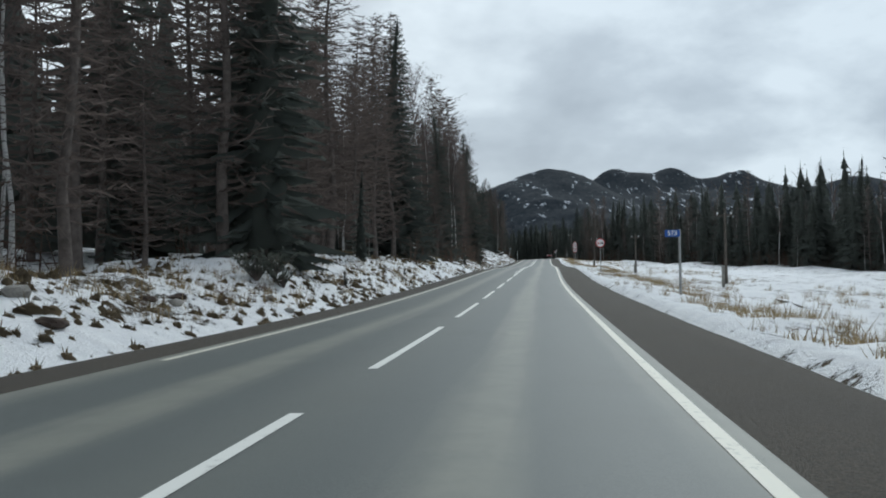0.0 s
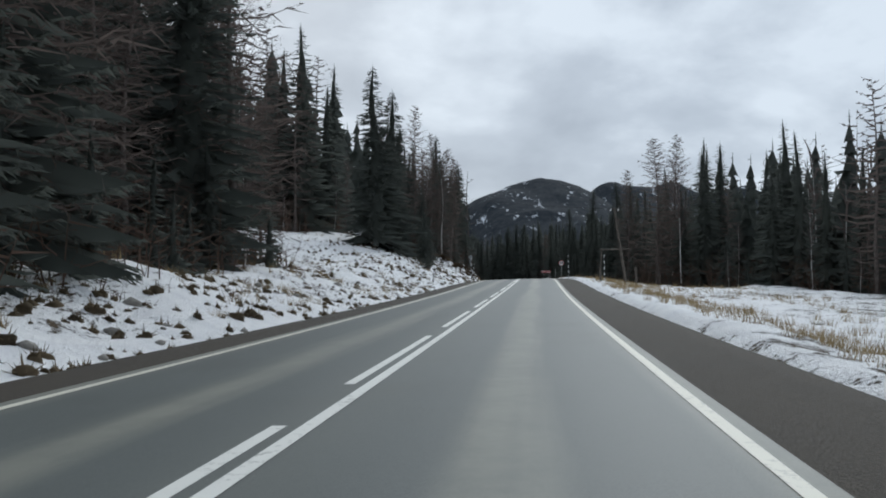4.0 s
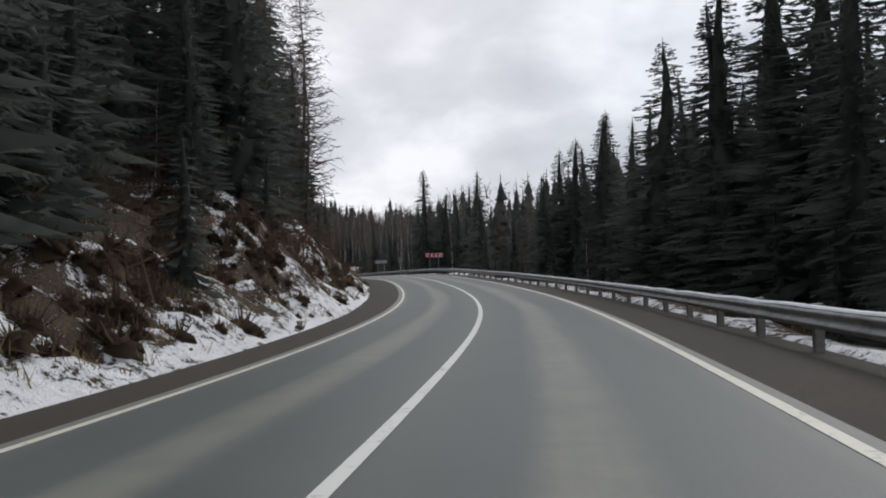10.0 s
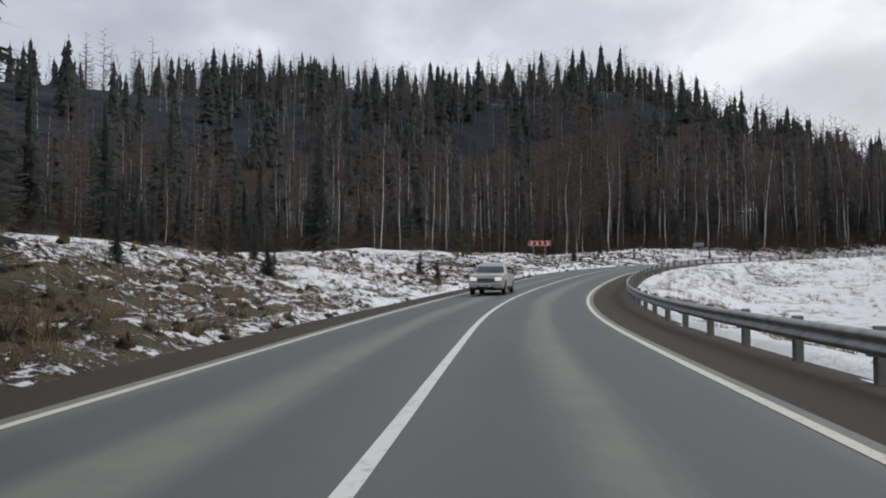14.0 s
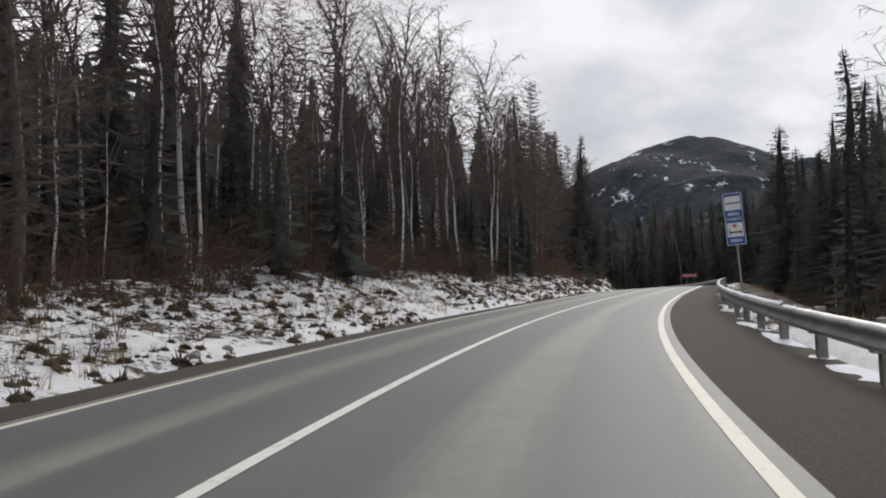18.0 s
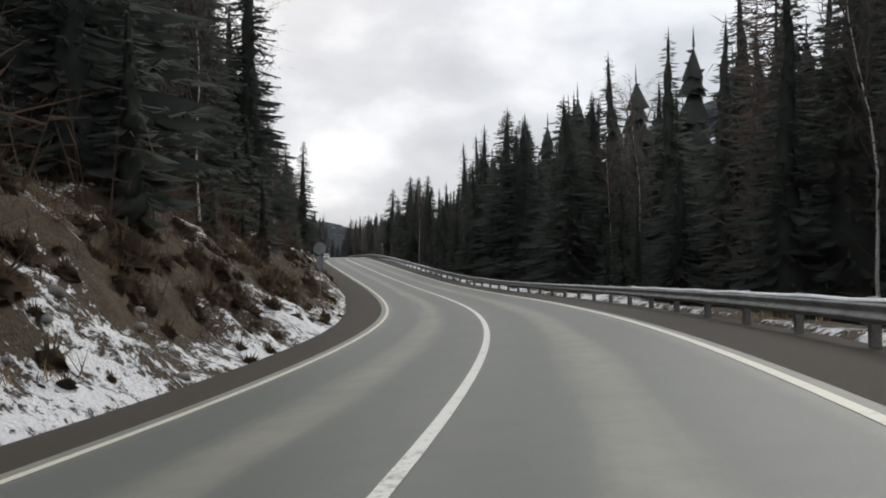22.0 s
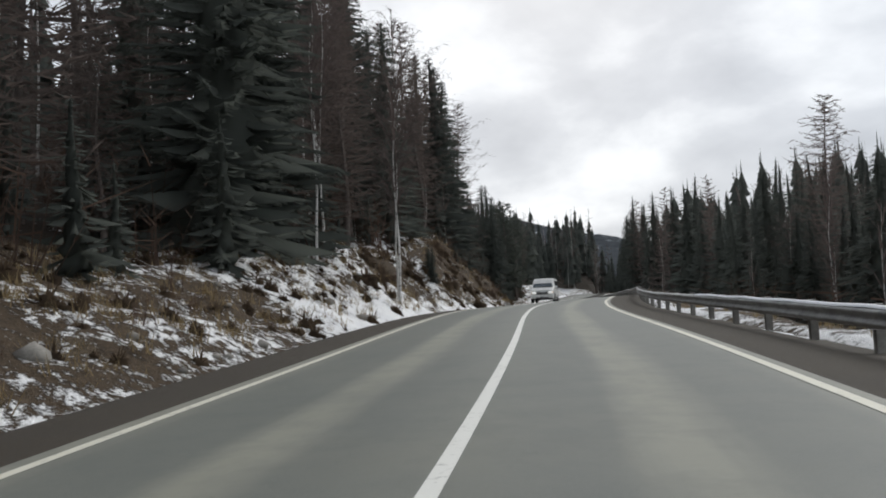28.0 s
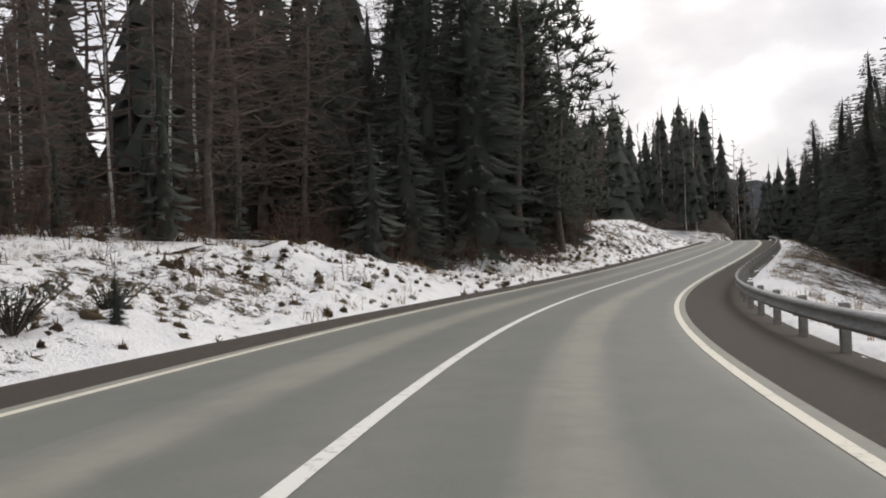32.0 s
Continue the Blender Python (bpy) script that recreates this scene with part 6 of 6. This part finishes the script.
def wires(a, b, sag):
    for p, q in zip(a, b):
        pts = [p.lerp(q, i / 16) - Vector((0, 0, sag * 4 * (i / 16) * (1 - i / 16))) for i in range(17)]
        tagged(new("power_wire", tube_mesh("power_wire", pts, [0.007] * 17, "wire", 4)), "thin dark overhead power wire between poles", "wire", "power wires")


POLES = [stub_pole(s, d) for s, d in ((-20, 19), (62.0, 15.5), (118.5, 15.0), (155.0, 11.5))]
POLES.append(braced_pole(208.0, 9.2))
for a, b in zip(POLES[:-1], POLES[1:]):
    wires(a, b, 0.7)
far_pole = a_pole(272.0, -28.6, 10.6)
wires(POLES[-1], far_pole, 1.6)
wires(far_pole, a_pole(330.0, -62.0), 1.2)


# ---------------------------------------------------------------- vehicles in the oncoming lane
def loft(name, rings, mat):
    """A closed body through cross-sections, each a list of points of equal number."""
    n = len(rings[0])
    V = [p for r in rings for p in r]
    F = []
    for i in range(len(rings) - 1):
        for k in range(n):
            a, b = i * n + k, i * n + (k + 1) % n
            F.append((a, b, b + n, a + n))
    F += [tuple(range(n - 1, -1, -1)), tuple(range((len(rings) - 1) * n, len(rings) * n))]
    me = mesh_from(name, V, F, [mat], smooth_faces=False)
    bm = bmesh.new()
    bm.from_mesh(me)
    bmesh.ops.recalc_face_normals(bm, faces=bm.faces)
    bmesh.ops.bevel(bm, geom=[e for e in bm.edges if e.calc_face_angle(0) > 0.5], offset=0.03, segments=2, affect="EDGES", profile=0.6)
    bm.to_mesh(me)
    bm.free()
    return me


def hull(y, w, z0, z1, k=0.0):
    """A car's cross-section: width w, from z0 to z1, tucked in by k at the top."""
    h = w / 2
    return [(-h + 0.05, y, z0), (h - 0.05, y, z0), (h, y, z0 + 0.2), (h, y, (z0 + z1) / 2), (h - k, y, z1 - 0.04), (h - k - 0.1, y, z1), (-h + k + 0.1, y, z1), (-h + k, y, z1 - 0.04), (-h, y, (z0 + z1) / 2), (-h, y, z0 + 0.2)]


def wheel(t, x, y, r=0.34):
    w = part("wheel", tube_mesh("wheel", [(x - 0.11, y, r), (x - 0.09, y, r), (x + 0.09, y, r), (x + 0.11, y, r)], [r - 0.03, r, r, r - 0.03], "tyre", 20), t)
    part("rim", tube_mesh("rim", [(x - 0.118, y, r), (x + 0.118, y, r)], [r * 0.62] * 2, "galvanised", 14), w)


def vehicle(name, s, d, label, L, W, H, paint, van):
    """Nose towards -y, the oncoming side."""
    t = thing(name, [float(c) for c in at(s, d, 0.03 + float(cross(s, d)))], turn_at(s), label, "car" if not van else "van")
    if van:
        rings = [hull(-L / 2, W - 0.2, 0.35, 0.80, 0.06), hull(-L / 2 + 0.12, W - 0.04, 0.25, 1.02, 0.06), hull(-L / 2 + 0.75, W, 0.24, 1.22, 0.06), hull(-L / 2 + 1.5, W, 0.24, H - 0.06, 0.16), hull(-L / 2 + 1.9, W, 0.24, H, 0.14), hull(L / 2 - 0.2, W, 0.24, H, 0.12), hull(L / 2, W - 0.1, 0.3, H - 0.2, 0.12)]
        wy = (-L / 2 + 0.72, 1.24, -L / 2 + 1.50, H - 0.14)
    else:
        rings = [hull(-L / 2, W - 0.16, 0.4, 0.85, 0.05), hull(-L / 2 + 0.12, W, 0.32, 1.0, 0.05), hull(-L / 2 + 1.25, W, 0.3, 1.14, 0.05), hull(-L / 2 + 1.95, W, 0.3, H - 0.05, 0.22), hull(-L / 2 + 2.5, W, 0.3, H, 0.2), hull(L / 2 - 0.5, W, 0.3, H - 0.03, 0.2), hull(L / 2, W - 0.1, 0.4, 1.1, 0.1)]
        wy = (-L / 2 + 1.22, 1.16, -L / 2 + 1.93, H - 0.10)
    body = part("body", loft("body", rings, paint), t)
    y0, z0, y1, z1 = wy
    o = 0.025
    w0, w1 = W / 2 - 0.14, W / 2 - 0.30
    V = [(-w0, y0 - o, z0), (w0, y0 - o, z0), (w1, y1 - o, z1), (-w1, y1 - o, z1)]
    V += [(x, y + 0.02, z) for x, y, z in V]
    part("windscreen", mesh_from("windscreen", V, [(0, 1, 2, 3), (7, 6, 5, 4), (0, 4, 5, 1), (1, 5, 6, 2), (2, 6, 7, 3), (3, 7, 4, 0)], ["car_glass"]), t, "dark glass windscreen")
    for sx in (-1, 1):
        zm, tuck = (0.27 + H) / 2, 0.12 if van else 0.2
        x = sx * (W / 2 + 0.006 - tuck * max(0.0, 1.12 - zm) / (H - 0.04 - zm))
        n = 3 if van else 2
        ya, yb = y1 + 0.15, L / 2 - 0.35
        for i in range(n):
            a, b = ya + (yb - ya) * i / n + 0.04, ya + (yb - ya) * (i + 1) / n - 0.04
            zt = H - 0.22
            xi = sx * (W / 2 + 0.006 - tuck * (zt - zm) / (H - 0.04 - zm))
            V = [(x, a, 1.12), (x, b, 1.12), (xi, b, zt), (xi, a, zt)]
            V += [(p[0] + sx * 0.012, p[1], p[2]) for p in V]
            part("side_window", mesh_from("side_window", V, [(0, 1, 2, 3), (7, 6, 5, 4), (0, 4, 5, 1), (1, 5, 6, 2), (2, 6, 7, 3), (3, 7, 4, 0)], ["car_glass"]), t)
        part("headlight", box_mesh("headlight", 0.34, 0.10, 0.17, "lamp_glass", 0.03, (sx * (W / 2 - 0.27), -L / 2 - 0.0, 0.80)), t)
        part("fog_light", box_mesh("fog_light", 0.13, 0.06, 0.10, "lamp_glass", 0.02, (sx * (W / 2 - 0.25), -L / 2 - 0.01, 0.48)), t)
        part("mirror", box_mesh("mirror", 0.20, 0.12, 0.16, paint, 0.03, (sx * (W / 2 + 0.10), y1 - 0.35, 1.22)), t)
        for y in (-L / 2 + 0.85, L / 2 - 0.9):
            part("wheel_arch", tube_mesh("wheel_arch", [(sx * (W / 2 - 0.06), y, 0.37), (sx * (W / 2 + 0.008), y, 0.37)], [0.43, 0.41], "tyre", 22), t, "black plastic wheel arch")
            wheel(t, sx * (W / 2 - 0.085), y)
        part("sill", box_mesh("sill", 0.05, L - 2.5, 0.14, "tyre", 0.02, (sx * (W / 2 - 0.01), 0, 0.36)), t, "black plastic sill")
        for y in (y1 + 0.05, y1 + 1.05, y1 + 2.0):
            if y < L / 2 - 0.7:
                part("door_seam", box_mesh("door_seam", 0.012, 0.014, 0.62, "sign_black", 0.0, (sx * (W / 2 + 0.001), y, 0.80)), t)
        for y in (y1 + 0.82, y1 + 1.78):
            if y < L / 2 - 0.8:
                part("door_handle", box_mesh("door_handle", 0.03, 0.16, 0.035, paint, 0.008, (sx * (W / 2 + 0.012), y, 1.00)), t)
        part("indicator", box_mesh("indicator", 0.10, 0.08, 0.13, "amber_lens", 0.02, (sx * (W / 2 - 0.10), -L / 2 + 0.05, 0.80)), t)
        part("wiper", tube_mesh("wiper", [(sx * 0.1, y0 - 0.05, z0 + 0.03), (sx * 0.1 + 0.45, y0 + 0.1, z0 + 0.14)], [0.012, 0.008], "sign_black", 5), t)
    g = part("grille", box_mesh("grille", W * 0.46, 0.05, 0.20, "sign_black", 0.02, (0, -L / 2 - 0.01, 0.74)), t, "dark slatted grille")
    for i in range(3):
        part("slat", box_mesh("slat", W * 0.44, 0.02, 0.02, "galvanised", 0.004, (0, -L / 2 - 0.04, 0.68 + 0.06 * i)), g)
    part("bumper", box_mesh("bumper", W - 0.10, 0.16, 0.26, paint, 0.05, (0, -L / 2 - 0.02, 0.46)), t)
    part("lower_grille", box_mesh("lower_grille", W * 0.5, 0.05, 0.09, "sign_black", 0.015, (0, -L / 2 - 0.09, 0.38)), t)
    part("skirt", box_mesh("skirt", W - 0.16, 0.12, 0.10, "tyre", 0.02, (0, -L / 2 + 0.02, 0.30)), t, "black lower lip")
    part("bonnet_edge", box_mesh("bonnet_edge", W - 0.34, 0.03, 0.02, "sign_black", 0.004, (0, -L / 2 + 0.06, 0.925 if not van else 0.90)), t)
    part("underbody", box_mesh("underbody", W - 0.24, L - 0.5, 0.16, "tyre", 0.02, (0, 0, 0.30)), t)
    pl = part("number_plate", box_mesh("number_plate", 0.52, 0.015, 0.11, "sign_white", 0.004, (0, -L / 2 - 0.108, 0.46)), t)
    part("bar", box_mesh("bar", 0.36, 0.006, 0.05, "sign_black", 0.0, (0, -L / 2 - 0.117, 0.46)), pl)


plain("tyre", (0.018, 0.018, 0.018), 0.85, 0, 0.2, 8)
plain("car_silver", (0.48, 0.47, 0.44), 0.35, 0.35, 0.10, 2)
plain("van_white", (0.62, 0.62, 0.60), 0.4, 0.1, 0.12, 2)
plain("car_glass", (0.03, 0.045, 0.055), 0.08, 0.0, 0.1, 1)
plain("amber_lens", (0.55, 0.20, 0.03), 0.2, 0, 0.05, 4)
plain("lamp_glass", (0.75, 0.75, 0.72), 0.1, 0.0, 0.05, 4)
lit = MATS["lamp_glass"].node_tree.nodes["Principled BSDF"]
lit.inputs["Emission Color"].default_value, lit.inputs["Emission Strength"].default_value = (1.0, 0.98, 0.94, 1), 0.5
vehicle("silver_car", 534.0, -1.75, "silver off-road car in the oncoming lane, dusty", 4.6, 1.85, 1.68, "car_silver", False)
vehicle("minivan", 1050.6, -2.0, "dusty white minivan in the oncoming lane", 4.8, 1.9, 1.95, "van_white", True)


# ---------------------------------------------------------------- rocks on the banks
def rock(name, s, d, size, seed, mat, label, squash=0.7, sink=0.25):
    """A broken, faceted block of stone."""
    rng = random.Random(seed)
    p = at(s, d)
    z = float(height(p[0], p[1])[0])
    bm = bmesh.new()
    for k in range(3 if size > 0.9 else 1):
        r = bmesh.ops.create_icosphere(bm, subdivisions=2, radius=size * (1.0 if k == 0 else rng.uniform(0.45, 0.75)))
        off = Vector((rng.uniform(-1, 1), rng.uniform(-1, 1), rng.uniform(-0.3, 0.6))) * size * (0 if k == 0 else 0.85)
        for v in r["verts"]:
            q = v.co * (1 + 0.45 * noise.noise(v.co * 1.3 / size + Vector((seed * 3.1, k * 5, 0))))
            q += q.normalized() * 0.12 * size * noise.cell(v.co * 2.2 / size + Vector((seed, 0, 0)))
            q.z *= squash
            v.co = q + off
    root = tagged(new(name, bm_mesh(name, bm, mat)), label, "rock")
    root.matrix_basis = pose(float(p[0]), float(p[1]), z + size * (0.35 - sink), rng.uniform(-12, 12), rng.uniform(-12, 12), rng.uniform(0, 360))


for i, (s, d, sz) in enumerate(((1067.0, -8.9, 0.50), (1067.9, -8.6, 0.42), (1066.4, -8.5, 0.40), (1068.6, -8.9, 0.36), (1069.6, -8.3, 0.28), (1066.9, -8.2, 0.30), (1071.0, -8.8, 0.25))):
    rock("rock_outcrop", s, d, sz, 11 + i, "outcrop_rock", "tan fractured rock showing in the brown bank", 1.0, 0.6)
for i, (s, d, sz) in enumerate(((1062.5, -6.4, 0.30), (1059.0, -6.2, 0.22), (1072.0, -6.5, 0.26), (1076, -6.6, 0.30), (563, -7.3, 0.35), (566.5, -8.0, 0.28), (600.8, -7.2, 0.3), (604, -6.9, 0.22), (8.5, -8.2, 0.34), (12.5, -7.6, 0.28), (15.8, -8.6, 0.3), (248, -7.2, 0.25), (253, -8.0, 0.22))):
    rock("boulder", s, d, sz, 31 + i, "stone_grey", "weathered grey boulder lying on the verge")


for i, (s, d, sz) in enumerate(((22.0, -8.8, 0.24), (22.9, -8.3, 0.24), (14.4, -6.9, 0.27), (70.5, -7.4, 0.28))):
    rock("earth_clod", s, d, sz, 61 + i, "dark_soil", "dark brown clod of turned earth lying on snow", 0.5, 0.3)


def juniper(s, d, h, seed):
    """A low spreading evergreen bush."""
    rng = random.Random(seed)
    p = at(s, d)
    z = float(height(p[0], p[1])[0])
    c, st = Tri(), Tri()
    for i in range(26):
        a, lean = rng.uniform(0, 6.283), rng.uniform(0.3, 1.3)
        o = np.array((math.cos(a) * lean, math.sin(a) * lean, 1.0))
        e = o * h * rng.uniform(0.5, 1.0)
        st.tube([(0, 0, -0.1), e * 0.5, e], [0.022, 0.014, 0.005], 4)
        for k in range(26):
            q = e * rng.uniform(0.25, 1.05)
            w = np.array([rng.gauss(0, 1), rng.gauss(0, 1), rng.gauss(0.5, 0.7)])
            c.blade(q, q + w * 0.10 * h, 0.028, 0.0, np.cross(w, (0.3, 0.5, 0.8)) * 0.7)
    root = thing("juniper_bush", (p[0], p[1], z), 0, "low dark green evergreen bush on the snowy verge", "bush", "evergreen bushes on the verge")
    part("branchwork", as_mesh("branchwork", st.get(), "conifer_bark"), root)
    part("foliage", as_mesh("foliage", c.get(), "cedar_needles"), root)


for i, (s, d, h) in enumerate(((30.8, -8.7, 1.15), (31.2, -7.8, 0.85), (32.6, -8.6, 0.95), (222.4, -9.6, 1.5), (1129.5, -8.2, 0.9), (1133, -8.8, 0.8), (709, -7.6, 1.0), (714, -8.0, 1.2), (721, -7.8, 0.9))):
    juniper(s, d, h, 80 + i)


def side_plate(s, d):
    """A thin post with a small grey plate seen from the side."""
    t = thing("roadside_plate", base_at(s, d), turn_at(s) + 15, "thin grey post with a small weathered plate", "road sign")
    part("post", tube_mesh("post", [(0, 0, -0.6), (0, 0, 2.9)], [0.04, 0.035], "sign_post", 8), t)
    part("plate", box_mesh("plate", 0.62, 0.03, 0.2, "sign_back", 0.006, (-0.2, -0.04, 2.75)), t)


side_plate(936.0, 7.2)
